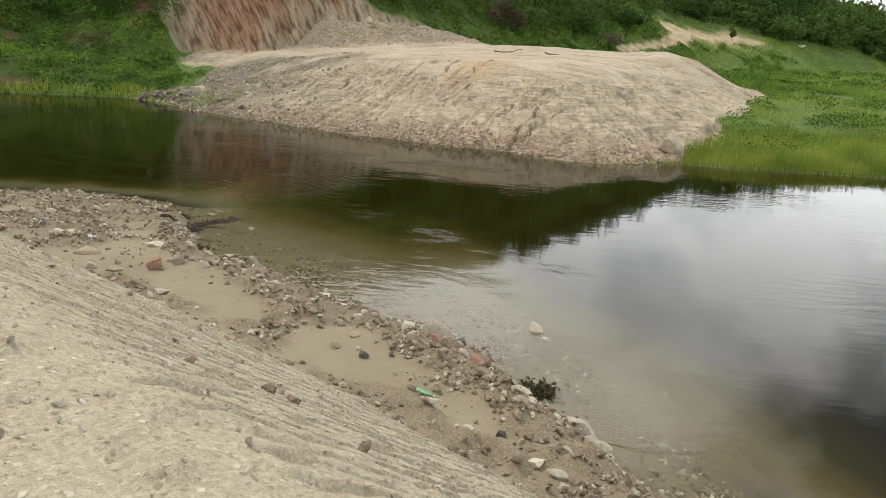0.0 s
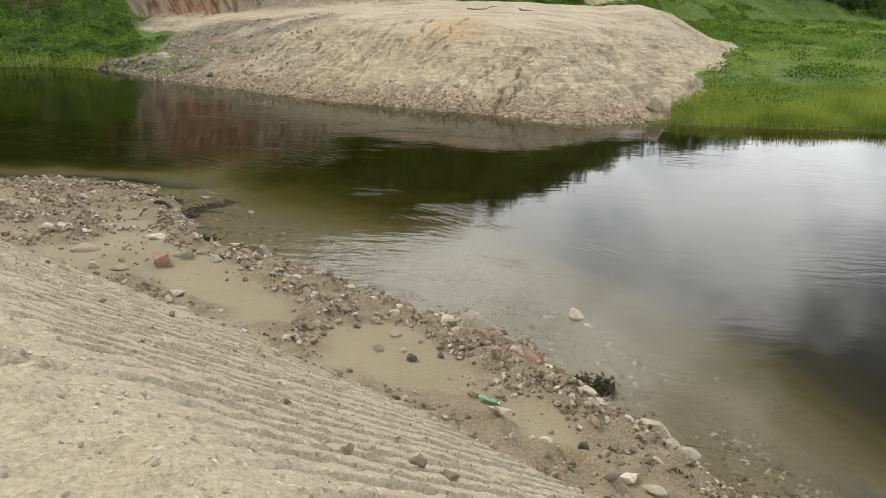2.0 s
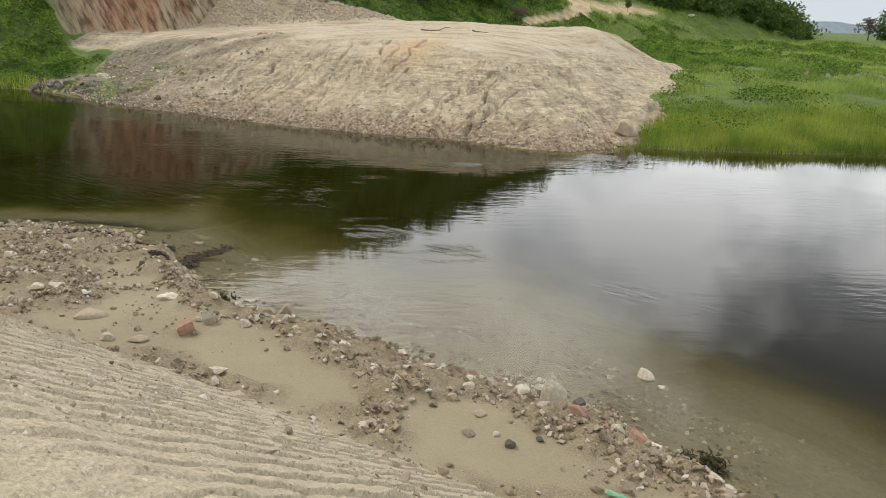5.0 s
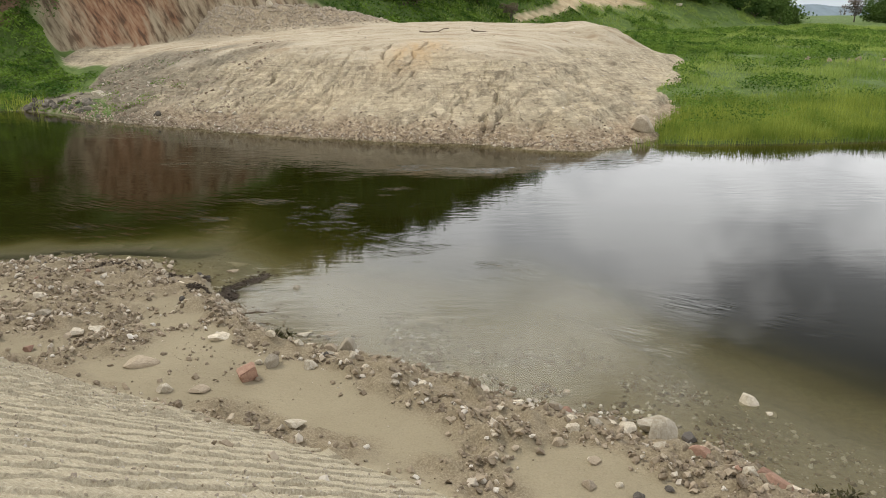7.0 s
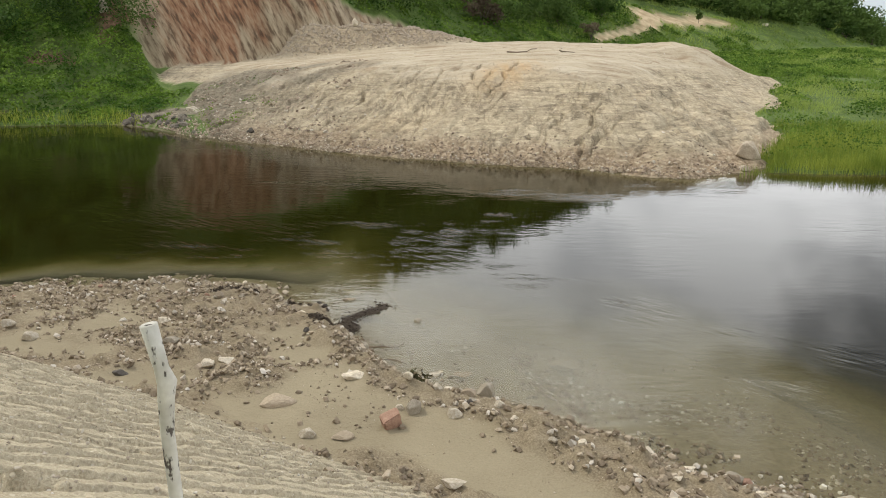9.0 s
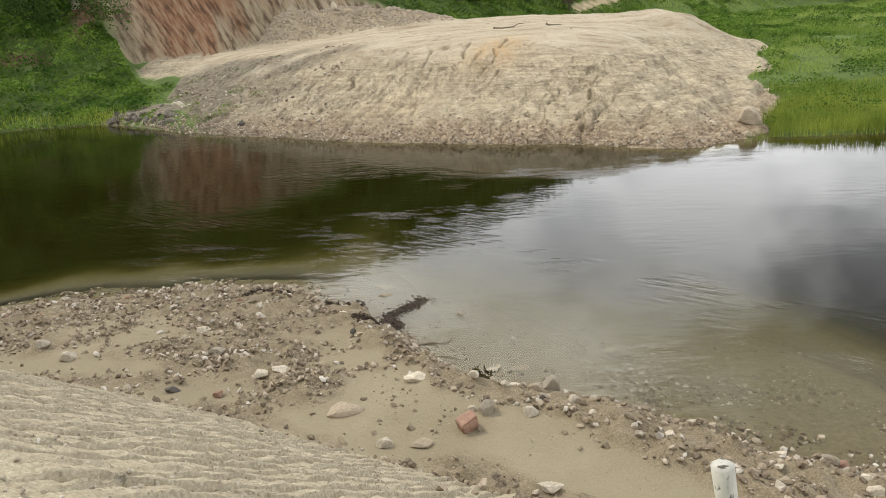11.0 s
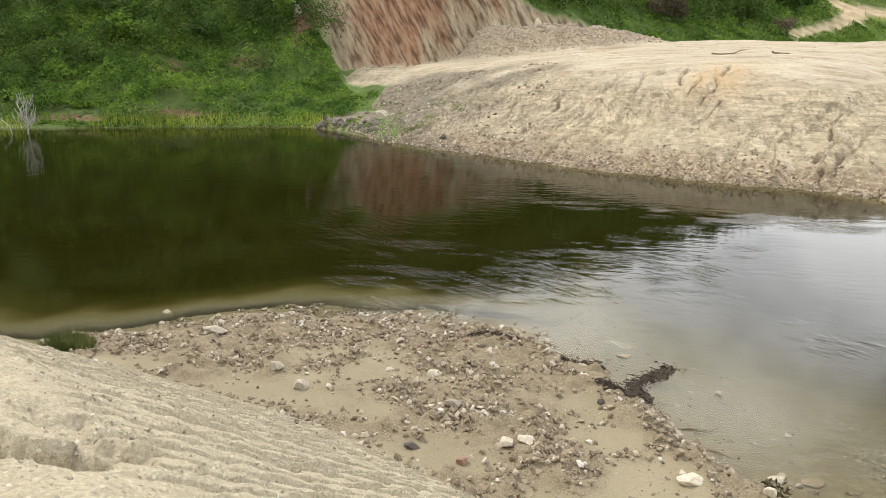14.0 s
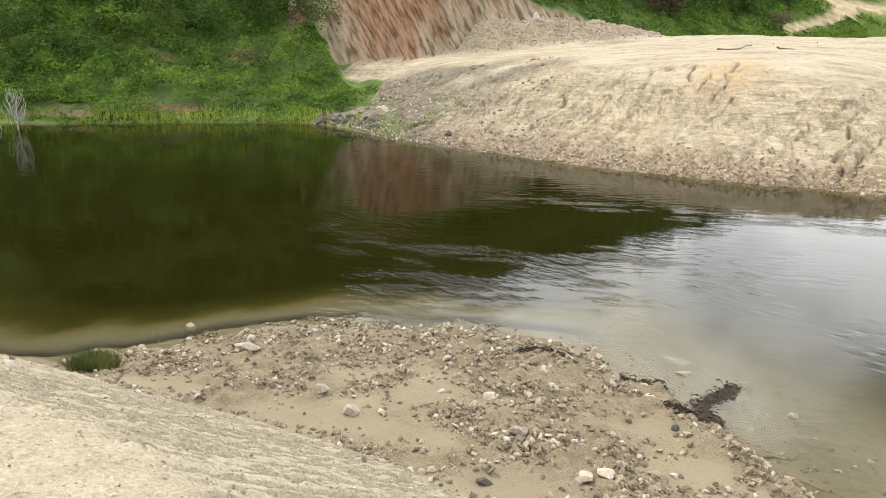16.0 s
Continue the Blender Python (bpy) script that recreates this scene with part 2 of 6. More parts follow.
GULLIES = rills(16, 12) + (
    (0.22, 0.30, ((-3.0, 54.6), (-3.2, 53.2), (-3.7, 51.4))),
    (0.20, 0.25, ((-0.5, 54.8), (-1.2, 52.4), (-2.1, 50.2), (-2.9, 48.4))),
    (0.30, 0.40, ((1.9, 45.0), (2.4, 43.6), (2.2, 42.6), (1.5, 41.2), (0.7, 39.5))),
    (0.20, 0.28, ((3.2, 45.2), (2.4, 43.6))),
    (0.22, 0.26, ((4.2, 43.1), (3.0, 41.5), (1.9, 40.3), (1.2, 39.4))),
    (0.20, 0.20, ((4.9, 49.4), (4.4, 46.4), (4.7, 45.4))),
    (0.30, 0.24, ((3.8, 39.4), (3.2, 38.4), (2.6, 37.4))),
    (0.34, 0.40, ((-10.9, 53.0), (-10.8, 51.2))),
    (0.30, 0.22, ((-21.8, 51.8), (-19.2, 53.2), (-16.1, 54.4), (-14.0, 56.5))),
    (0.35, 0.12, ((-17.5, 59.5), (-14.8, 60.3), (-12.2, 60.6), (-9.0, 66.0))),
    (0.35, 0.12, ((-13.2, 58.0), (-11.1, 59.3), (-8.6, 64.4), (-6.0, 69.0))),
    (0.25, 0.20, ((-13.4, 55.0), (-13.9, 52.0), (-15.0, 49.6))),
    (0.22, 0.18, ((-7.6, 53.6), (-8.2, 50.6), (-9.3, 48.0))),
    (0.22, 0.18, ((-5.4, 54.6), (-6.1, 51.5), (-7.4, 47.8), (-8.0, 46.6))),
    (0.25, 0.16, ((7.4, 46.0), (6.4, 43.6), (5.9, 41.0))),
    (0.22, 0.16, ((9.3, 48.5), (8.0, 45.0), (7.5, 42.4))),
)


def gully_depth(x, y):
    """Depth of the gullies at points on the mound."""
    wx, wy = x + 0.25 * vnoise(x * 1.1, y * 1.1, 55), y + 0.3 * vnoise(x * 1.3, y * 1.3, 56)
    out = np.zeros_like(x)
    rag = np.clip(0.75 + 0.6 * fbm(x / 0.5, y / 0.5, 2, 58), 0.1, 1.5)
    for width, depth, way in GULLIES:
        for (ax, ay), (bx, by) in zip(way, way[1:]):
            t = np.clip(((wx - ax) * (bx - ax) + (wy - ay) * (by - ay)) / ((bx - ax) ** 2 + (by - ay) ** 2), 0, 1)
            away = np.hypot(wx - ax - t * (bx - ax), (wy - ay - t * (by - ay)) * 0.8)
            out = np.maximum(out, 1.3 * depth * np.clip(1 - away / (0.75 * width * rag), 0, 1))
    return out


def far_height(x, y, fine=True):
    cx, cy = x + 4.0, y - 3.0
    dist, az = np.hypot(cx, cy), np.degrees(np.arctan2(cx, cy))
    d = (y - np.interp(x, FAR_X, FAR_Y)) + 0.35 * vnoise(x * 0.5, y * 0.5, 41)
    # meadow
    meadow = 0.12 + 0.065 * np.clip(d, 0, 40) + 0.03 * np.clip(d - 40, 0, 260)
    meadow = meadow + sstep(4, 30, d) * 0.35 * fbm(x / 14, y / 14, 2, 43)
    e = -0.888 * (x - 9.5) + 0.459 * (y - 38) + 0.9 * fbm(x / 2.6, y / 2.6, 3, 46)
    raw = meadow
    meadow = meadow - 0.8 * sstep(-0.3, 1.2, e) * sstep(16, 8, d)
    # tipped mound of pale earth
    slope = np.interp(x, (-30, -26, -22, -17, -10, -3, 8), (0.235, 0.2, 0.2, 0.22, 0.29, 0.31, 0.31))
    level = np.interp(x, (-30, -20, -12, -4, 4), (3.9, 3.9, 4.2, 4.5, 4.5))
    front = smin(slope * d, level + 0.045 * (d - level / slope), 0.7)
    right = raw - 0.3 + 0.29 * e
    mound = smin(front, right, 1.0) + 1.1 * np.exp(-((x - 16.0) / 4.0) ** 2 - ((y - 70) / 5.0) ** 2)
    left_gate = np.maximum(sstep(-26.6, -24.8, x + 0.6 * vnoise(y / 3, x / 3, 42)), sstep(67.0, 69.0, y + 0.5 * vnoise(x, y, 44)) * sstep(-31.5, -29.5, x))
    yb = np.interp(x, (6, 14, 20, 27), (86, 80, 72, 64))
    back = sstep(yb + 14, yb, y)
    mound = np.where(d > 0, mound * back - 3 * (1 - back), mound)
    # green shelf and hill
    shelf = np.clip(0.22 * d, 0, 3.6)
    mound = mound * left_gate + shelf * (1 - left_gate)
    rz, rd = np.interp(az, AZ, RIDGE), 190.0
    bz, bd = np.interp(az, AZ, BASE_Z), np.interp(az, AZ, BASE)
    top = 5 + np.tan(np.radians(rz)) * rd - 5
    f = np.clip((dist - bd) / (rd - bd + 30), 0, 1)
    hill = bz + (top - bz) * (f ** 1.0) - np.maximum(0, dist - rd - 30) * 0.05
    hill = hill - 0.3 * np.maximum(0, bd - dist)
    hill = np.minimum(hill, 0.12 + 0.26 * np.maximum(d, 0) + 0.02 * np.maximum(d - 6, 0) ** 2)
    hill = hill + sstep(0, 20, dist - bd) * 1.2 * fbm(x / 11, y / 11, 3, 47)
    # the cut face in the hill behind the mound
    cut = 4.0 + 1.25 * (dist - 77 + 0.9 * vnoise(az * 0.9, dist * 0.05, 51))
    in_cut = sstep(-22.6, -20.8, az + 0.12 * (dist - 72))
    floor_ = np.minimum(0.19 * d, level - 0.1)
    gouged = np.minimum(hill, np.maximum(cut, floor_))
    hill2 = hill * (1 - in_cut) + gouged * in_cut
    is_cut = in_cut * sstep(0.1, 0.5, hill - cut) * (cut > floor_) * (az < 6)
    # its bare flank goes on to the spur of the hill
    spur = np.interp(az, (-12, -7.3, -4.7, -2.1, -1.5), (12, 9.7, 8.8, 7.3, 4)) + 0.5 * vnoise(az * 1.5, dist * 0.2, 52)
    is_cut = np.maximum(is_cut, in_cut * (az < -1.5) * (az > -16) * sstep(0.1, -0.3, hill2 - spur) * (dist > 74))
    # tooth marks of the digger slant down to the right
    tooth = az + 0.3 * (hill2 - 4) + 0.1 * vnoise(az * 0.7, dist * 0.2, 53)
    if fine:
        saw = (tooth / 0.8) % 1
        hill2 = hill2 - is_cut * sstep(0.3, 2, dist - 77) * (0.75 * np.abs(saw - 0.65) / 0.65 * (0.6 + 0.5 * vnoise(tooth / 0.8, dist * 0.3, 54)) + 0.3 * np.abs(vnoise(tooth * 3, dist * 0.25, 50)))
    # heap of rubble at the foot of the cut
    heap = 2.9 * np.exp(-(np.maximum(81.5 - y, 0) / 3.4) ** 2) * np.exp(-(np.maximum(y - 81.5, 0) / 6) ** 2) * sstep(-24, -18.5, x) * np.interp(x, (-19, -10, -1), (1, 0.75, 0))
    heap = heap * (1 + 0.16 * fbm(x / 1.6, y / 1.6, 3, 57))
    mound = mound + heap * (mound > 1)
    z = np.maximum(np.maximum(meadow * sstep(-14, -6, x), mound), hill2)
    z = np.where(d > 0, z, 1.0 * d)
    on_mound = (mound >= z - 0.03) * (d > -2) * (left_gate > 0.5) * (e > -1.5)
    is_cut = is_cut * (z > mound + 0.02)
    if fine:
        a = x * 0.86 - y * 0.5                       # scrape marks run slantwise down the face
        b = x * 0.5 + y * 0.86
        scrape = np.abs(vnoise(a / 0.8, b / 6, 61)) + 0.6 * np.abs(vnoise(a / 0.35, b / 3, 62))
        levelled = sstep(0.2, 0.9, vnoise(x / 9, z * 1.1, 63))
        lines = np.abs(vnoise(x / 9, z / 0.16, 64))
        face = sstep(1.12, 0.9, slope * d / level) * (y < 74)
        patch = sstep(-0.25, 0.5, fbm(x / 3.5, y / 3.5, 2, 66))
        z = z + on_mound * face * (0.24 * (scrape - 0.5) * (1 - levelled) + 0.14 * lines * levelled + 0.1 * (0.3 + patch) * fbm(x / 0.36, y / 0.36, 2, 65) - 0.35 * np.maximum(0, fbm(x / 0.4, y / 0.7, 2, 69) - 0.6) + 0.12 * fbm(x / 4, y / 4, 2, 67))
        ruts = np.abs(vnoise((y - 0.35 * x) / 0.55, x / 14, 68))
        z = z + on_mound * (1 - face) * (0.025 * ruts + 0.03 * fbm(x / 0.7, y / 0.7, 2, 65))
        sel = (on_mound > 0) & (y < 76)
        if np.any(sel):
            z = np.array(z)
            z[sel] = z[sel] - gully_depth(x[sel], y[sel])
    return z, d, on_mound, is_cut, heap, dist, az


def ground(x, y, fine=True):
    zn, dn, _ = near_height(x, y, fine)[:3]
    zf = far_height(x, y, fine)[0]
    return np.maximum(np.maximum(zn, zf), -3.2)


# ---- materials ----
def material(name):
    m = bpy.data.materials.new(name)
    m.use_nodes = True
    nodes, links = m.node_tree.nodes, m.node_tree.links
    bsdf = nodes["Principled BSDF"]
    return m, nodes, links, bsdf


def tex_noise(nodes, links, vec, scale, detail=4, rough=0.55):
    t = nodes.new("ShaderNodeTexNoise")
    t.inputs["Scale"].default_value = scale
    t.inputs["Detail"].default_value = detail
    t.inputs["Roughness"].default_value = rough
    links.new(vec, t.inputs["Vector"])
    return t.outputs[0]


def ramp(nodes, links, fac, stops):
    r = nodes.new("ShaderNodeValToRGB")
    el = r.color_ramp.elements
    while len(el) < len(stops):
        el.new(0.5)
    for e, (p, c) in zip(el, stops):
        e.position, e.color = p, (*c, 1) if len(c) == 3 else c
    links.new(fac, r.inputs[0])
    return r.outputs[0]


def mixed(nodes, links, fac, a, b, blend="MIX"):
    m = nodes.new("ShaderNodeMix")
    m.data_type, m.blend_type = "RGBA", blend
    for key, val in (("Factor", fac), ("A", a), ("B", b)):
        sock = [s for s in m.inputs if s.name == key and s.enabled][0]
        if isinstance(val, bpy.types.NodeSocket):
            links.new(val, sock)
        elif isinstance(val, (int, float)):
            sock.default_value = val
        else:
            sock.default_value = (*val, 1)
    return [s for s in m.outputs if s.enabled][0]


def math_node(nodes, links, op, a, b=0.0):
    n = nodes.new("ShaderNodeMath")
    n.operation = op
    for i, val in enumerate((a, b)):
        if isinstance(val, bpy.types.NodeSocket):
            links.new(val, n.inputs[i])
        else:
            n.inputs[i].default_value = val
    return n.outputs[0]


def bump(nodes, links, height, strength, distance, onto=None):
    b = nodes.new("ShaderNodeBump")
    b.inputs["Strength"].default_value = strength
    b.inputs["Distance"].default_value = distance
    links.new(height, b.inputs["Height"])
    if onto is not None:
        links.new(onto, b.inputs["Normal"])
    return b.outputs[0]


def attribute(nodes, name):
    a = nodes.new("ShaderNodeAttribute")
    a.attribute_name = name
    return a.outputs["Fac"]


def ground_material():
    m, n, l, bsdf = material("earth")
    pos = n.new("ShaderNodeNewGeometry").outputs["Position"]
    fine, mid, wide = (tex_noise(n, l, pos, s, d) for s, d in ((38, 4), (5, 5), (0.55, 4)))
    grit = tex_noise(n, l, pos, 160, 2)
    # dry bank
    bank = ramp(n, l, mid, ((0.3, (0.36, 0.30, 0.22)), (0.5, (0.48, 0.41, 0.30)), (0.7, (0.58, 0.51, 0.39))))
    bank = mixed(n, l, 0.55, bank, ramp(n, l, fine, ((0.32, (0.25, 0.205, 0.155)), (0.55, (0.48, 0.42, 0.325)), (0.72, (0.68, 0.63, 0.53)))))
    bank = mixed(n, l, 0.25, bank, ramp(n, l, grit, ((0.4, (0.3, 0.26, 0.2)), (0.6, (0.62, 0.56, 0.46)))))
    # chips of stone in the earth
    cell = n.new("ShaderNodeTexVoronoi")
    cell.inputs["Scale"].default_value = 30
    warp = n.new("ShaderNodeVectorMath")
    l.new(pos, warp.inputs[0])
    l.new(mixed(n, l, 0.03, (0, 0, 0), n.new("ShaderNodeTexNoise").outputs["Color"]), warp.inputs[1])
    l.new(warp.outputs[0], cell.inputs["Vector"])
    dice = n.new("ShaderNodeSeparateColor")
    l.new(cell.outputs["Color"], dice.inputs[0])
    chip = math_node(n, l, "MULTIPLY", ramp(n, l, cell.outputs["Distance"], ((0.3, (1, 1, 1)), (0.42, (0, 0, 0)))), ramp(n, l, dice.outputs[0], ((0.66, (0, 0, 0)), (0.8, (1, 1, 1)))))
    chip_tone = ramp(n, l, dice.outputs[1], ((0.0, (0.24, 0.195, 0.15)), (0.4, (0.36, 0.305, 0.235)), (0.7, (0.55, 0.49, 0.4)), (1.0, (0.72, 0.67, 0.59))))
    bank = mixed(n, l, math_node(n, l, "MULTIPLY", chip, 0.8), bank, chip_tone)
    # pan of settled mud
    mud = ramp(n, l, wide, ((0.3, (0.268, 0.226, 0.157)), (0.7, (0.35, 0.3, 0.214))))
    mud = mixed(n, l, 0.2, mud, ramp(n, l, fine, ((0.35, (0.18, 0.147, 0.1)), (0.65, (0.36, 0.307, 0.225)))))
    rubble = ramp(n, l, fine, ((0.3, (0.14, 0.11, 0.072)), (0.5, (0.265, 0.215, 0.148)), (0.7, (0.42, 0.35, 0.252))))
    rubble = mixed(n, l, 0.35, rubble, ramp(n, l, mid, ((0.35, (0.13, 0.095, 0.065)), (0.65, (0.3, 0.25, 0.185)))))
    col = mixed(n, l, attribute(n, "mud"), bank, mud)
    col = mixed(n, l, attribute(n, "rubble"), col, rubble)
    # pale tipped earth of the mound
    stretch = n.new("ShaderNodeMapping")
    stretch.inputs["Rotation"].default_value = (0, 0, radians(-30))
    stretch.inputs["Scale"].default_value = (1.1, 0.18, 0.6)
    l.new(pos, stretch.inputs[0])
    streak = tex_noise(n, l, stretch.outputs[0], 1.3, 6, 0.65)
    mound = ramp(n, l, streak, ((0.3, (0.27, 0.225, 0.175)), (0.48, (0.41, 0.355, 0.275)), (0.66, (0.55, 0.49, 0.395))))
    # grey marl and a lens of orange clay in the tipped earth
    patch = ramp(n, l, tex_noise(n, l, pos, 0.33, 5, 0.6), ((0.5, (0, 0, 0)), (0.62, (1, 1, 1))))
    mound = mixed(n, l, math_node(n, l, "MULTIPLY", patch, 0.3), mound, (0.34, 0.315, 0.265))
    mound = mixed(n, l, 0.45, mound, ramp(n, l, tex_noise(n, l, pos, 3.2, 7, 0.8), ((0.36, (0.19, 0.15, 0.11)), (0.55, (0.42, 0.355, 0.265)), (0.7, (0.58, 0.51, 0.4)))))
    rake = n.new("ShaderNodeMapping")
    rake.inputs["Scale"].default_value = (0.12, 0.25, 7.0)
    l.new(pos, rake.inputs[0])
    lines = tex_noise(n, l, rake.outputs[0], 1.6, 5, 0.7)
    rut = n.new("ShaderNodeMapping")
    rut.inputs["Rotation"].default_value = (0, 0, radians(-12))
    rut.inputs["Scale"].default_value = (0.14, 0.5, 0.5)
    l.new(pos, rut.inputs[0])
    mound = mixed(n, l, 0.25, mound, ramp(n, l, lines, ((0.4, (0.2, 0.16, 0.118)), (0.5, (0.42, 0.355, 0.265)), (0.66, (0.57, 0.5, 0.39)))))
    mottle = ramp(n, l, tex_noise(n, l, pos, 0.8, 8, 0.75), ((0.36, (0.58, 0.56, 0.54)), (0.46, (1.12, 1.1, 1.08)), (0.66, (1.36, 1.345, 1.31))))
    mound = mixed(n, l, 1.0, mound, mottle, "MULTIPLY")
    # dark streaks: the shade inside cracks put into the colour, without relief
    crack_shade = ramp(n, l, tex_noise(n, l, stretch.outputs[0], 3.0, 8, 0.75), ((0.34, (1, 1, 1)), (0.42, (0, 0, 0))))
    mound = mixed(n, l, math_node(n, l, "MULTIPLY", crack_shade, 0.75), mound, (0.2, 0.155, 0.115))
    # masks of thin rills and level scrapes, used for dark colour and for bump
    rill_map = n.new("ShaderNodeMapping")
    rill_map.inputs["Rotation"].default_value = (0, 0, radians(-28))
    rill_map.inputs["Scale"].default_value = (1.0, 0.14, 0.5)
    l.new(pos, rill_map.inputs[0])
    rill_shade = ramp(n, l, tex_noise(n, l, rill_map.outputs[0], 1.9, 5, 0.6), ((0.455, (0, 0, 0)), (0.485, (1, 1, 1)), (0.505, (1, 1, 1)), (0.53, (0, 0, 0))))
    rill_shade = math_node(n, l, "MULTIPLY", rill_shade, ramp(n, l, tex_noise(n, l, pos, 0.45, 5, 0.65), ((0.44, (0, 0, 0)), (0.58, (1, 1, 1)))))
    level_map = n.new("ShaderNodeMapping")
    level_map.inputs["Rotation"].default_value = (0, radians(3), 0)
    level_map.inputs["Scale"].default_value = (0.16, 0.16, 5.5)
    l.new(pos, level_map.inputs[0])
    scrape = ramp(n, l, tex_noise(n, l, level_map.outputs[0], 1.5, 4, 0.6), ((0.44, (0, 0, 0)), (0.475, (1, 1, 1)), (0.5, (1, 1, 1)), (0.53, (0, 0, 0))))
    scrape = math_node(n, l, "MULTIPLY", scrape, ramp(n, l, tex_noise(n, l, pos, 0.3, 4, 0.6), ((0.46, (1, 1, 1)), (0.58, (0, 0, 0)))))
    etched_shade = math_node(n, l, "MAXIMUM", rill_shade, math_node(n, l, "MULTIPLY", scrape, 0.6))
    # shade in the rills and scrapes painted as dark earth colour
    mound = mixed(n, l, math_node(n, l, "MULTIPLY", etched_shade, 0.55), mound, (0.21, 0.165, 0.12))
    # driven smooth on top
    worn = ramp(n, l, tex_noise(n, l, rut.outputs[0], 1.5, 5, 0.65), ((0.34, (0.33, 0.25, 0.175)), (0.46, (0.46, 0.385, 0.295)), (0.64, (0.56, 0.49, 0.4))))
    mound = mixed(n, l, attribute(n, "plateau"), mound, worn)
    clay = math_node(n, l, "MULTIPLY", attribute(n, "clay"), ramp(n, l, streak, ((0.36, (0.2, 0.2, 0.2)), (0.58, (1, 1, 1)))))
    mound = mixed(n, l, clay, mound, (0.55, 0.39, 0.235))
    scar_map = n.new("ShaderNodeMapping")
    scar_map.inputs["Scale"].default_value = (1.0, 0.7, 2.2)
    l.new(pos, scar_map.inputs[0])
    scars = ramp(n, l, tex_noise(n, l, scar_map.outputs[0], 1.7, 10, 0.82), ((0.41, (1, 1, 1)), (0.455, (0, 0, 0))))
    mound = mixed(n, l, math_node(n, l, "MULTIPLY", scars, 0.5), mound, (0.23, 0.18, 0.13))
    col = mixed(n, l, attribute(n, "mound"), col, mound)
    foot = ramp(n, l, tex_noise(n, l, pos, 4.5, 4, 0.7), ((0.35, (0.2, 0.145, 0.1)), (0.52, (0.35, 0.27, 0.195)), (0.68, (0.55, 0.47, 0.37))))
    col = mixed(n, l, attribute(n, "foot"), col, foot)
    dark = ramp(n, l, tex_noise(n, l, pos, 2.2, 4, 0.7), ((0.35, (0.08, 0.068, 0.052)), (0.65, (0.27, 0.235, 0.185))))
    col = mixed(n, l, attribute(n, "slate"), col, dark)
    # red cut
    along = n.new("ShaderNodeCombineXYZ")
    l.new(attribute(n, "tooth"), along.inputs[0])
    l.new(math_node(n, l, "MULTIPLY", attribute(n, "rise"), 0.16), along.inputs[1])
    marks = tex_noise(n, l, along.outputs[0], 3.4, 5, 0.62)
    red = ramp(n, l, marks, ((0.38, (0.1, 0.058, 0.036)), (0.47, (0.22, 0.115, 0.07)), (0.55, (0.29, 0.17, 0.105)), (0.64, (0.32, 0.23, 0.16))))
    tan = ramp(n, l, marks, ((0.4, (0.13, 0.09, 0.06)), (0.5, (0.28, 0.22, 0.155)), (0.6, (0.36, 0.29, 0.21))))
    layer = math_node(n, l, "ADD", attribute(n, "redness"), math_node(n, l, "MULTIPLY", math_node(n, l, "SUBTRACT", tex_noise(n, l, along.outputs[0], 0.8, 4), 0.5), 1.6))
    red = mixed(n, l, ramp(n, l, layer, ((0.35, (0, 0, 0)), (0.65, (1, 1, 1)))), tan, red)
    col = mixed(n, l, attribute(n, "cut"), col, red)
    # soil under the plants
    soil = ramp(n, l, tex_noise(n, l, pos, 0.6, 8, 0.75), ((0.36, (0.055, 0.09, 0.018)), (0.55, (0.1, 0.155, 0.034)), (0.7, (0.17, 0.21, 0.065))))
    col = mixed(n, l, attribute(n, "veg"), col, soil)
    bare = ramp(n, l, tex_noise(n, l, pos, 2.0, 5, 0.65), ((0.36, (0.12, 0.072, 0.044)), (0.64, (0.23, 0.145, 0.092))))
    col = mixed(n, l, attribute(n, "bare"), col, bare)
    track = ramp(n, l, tex_noise(n, l, pos, 0.6, 4), ((0.35, (0.36, 0.27, 0.17)), (0.65, (0.54, 0.43, 0.3))))
    col = mixed(n, l, attribute(n, "track"), col, track)
    bed = ramp(n, l, mid, ((0.35, (0.29, 0.265, 0.19)), (0.65, (0.4, 0.365, 0.27))))
    bed = mixed(n, l, 0.35, bed, ramp(n, l, tex_noise(n, l, pos, 12, 3, 0.7), ((0.38, (0.19, 0.155, 0.1)), (0.6, (0.5, 0.45, 0.34)))))
    col = mixed(n, l, attribute(n, "bed"), col, bed)
    wet = attribute(n, "wet")
    col = mixed(n, l, math_node(n, l, "MULTIPLY", wet, 0.38), col, (0.10, 0.078, 0.05))
    col = mixed(n, l, 1.0, col, (0.99, 0.982, 0.9), "MULTIPLY")
    l.new(col, bsdf.inputs["Base Color"])
    l.new(math_node(n, l, "SUBTRACT", 0.93, math_node(n, l, "MULTIPLY", wet, 0.4)), bsdf.inputs["Roughness"])
    bsdf.inputs["Specular IOR Level"].default_value = 0.3
    settled = math_node(n, l, "SUBTRACT", 1.0, math_node(n, l, "MULTIPLY", attribute(n, "mud"), 0.8))
    b1 = bump(n, l, math_node(n, l, "MULTIPLY", fine, settled), 0.9, 0.022)
    b1 = bump(n, l, tex_noise(n, l, pos, 15, 4, 0.65), 0.4, 0.03, b1)
    b2 = bump(n, l, grit, 0.35, 0.004, b1)
    b2 = bump(n, l, chip, 0.5, 0.012, b2)
    b3 = bump(n, l, tex_noise(n, l, pos, 3.2, 6, 0.7), 0.35, 0.12, b2)
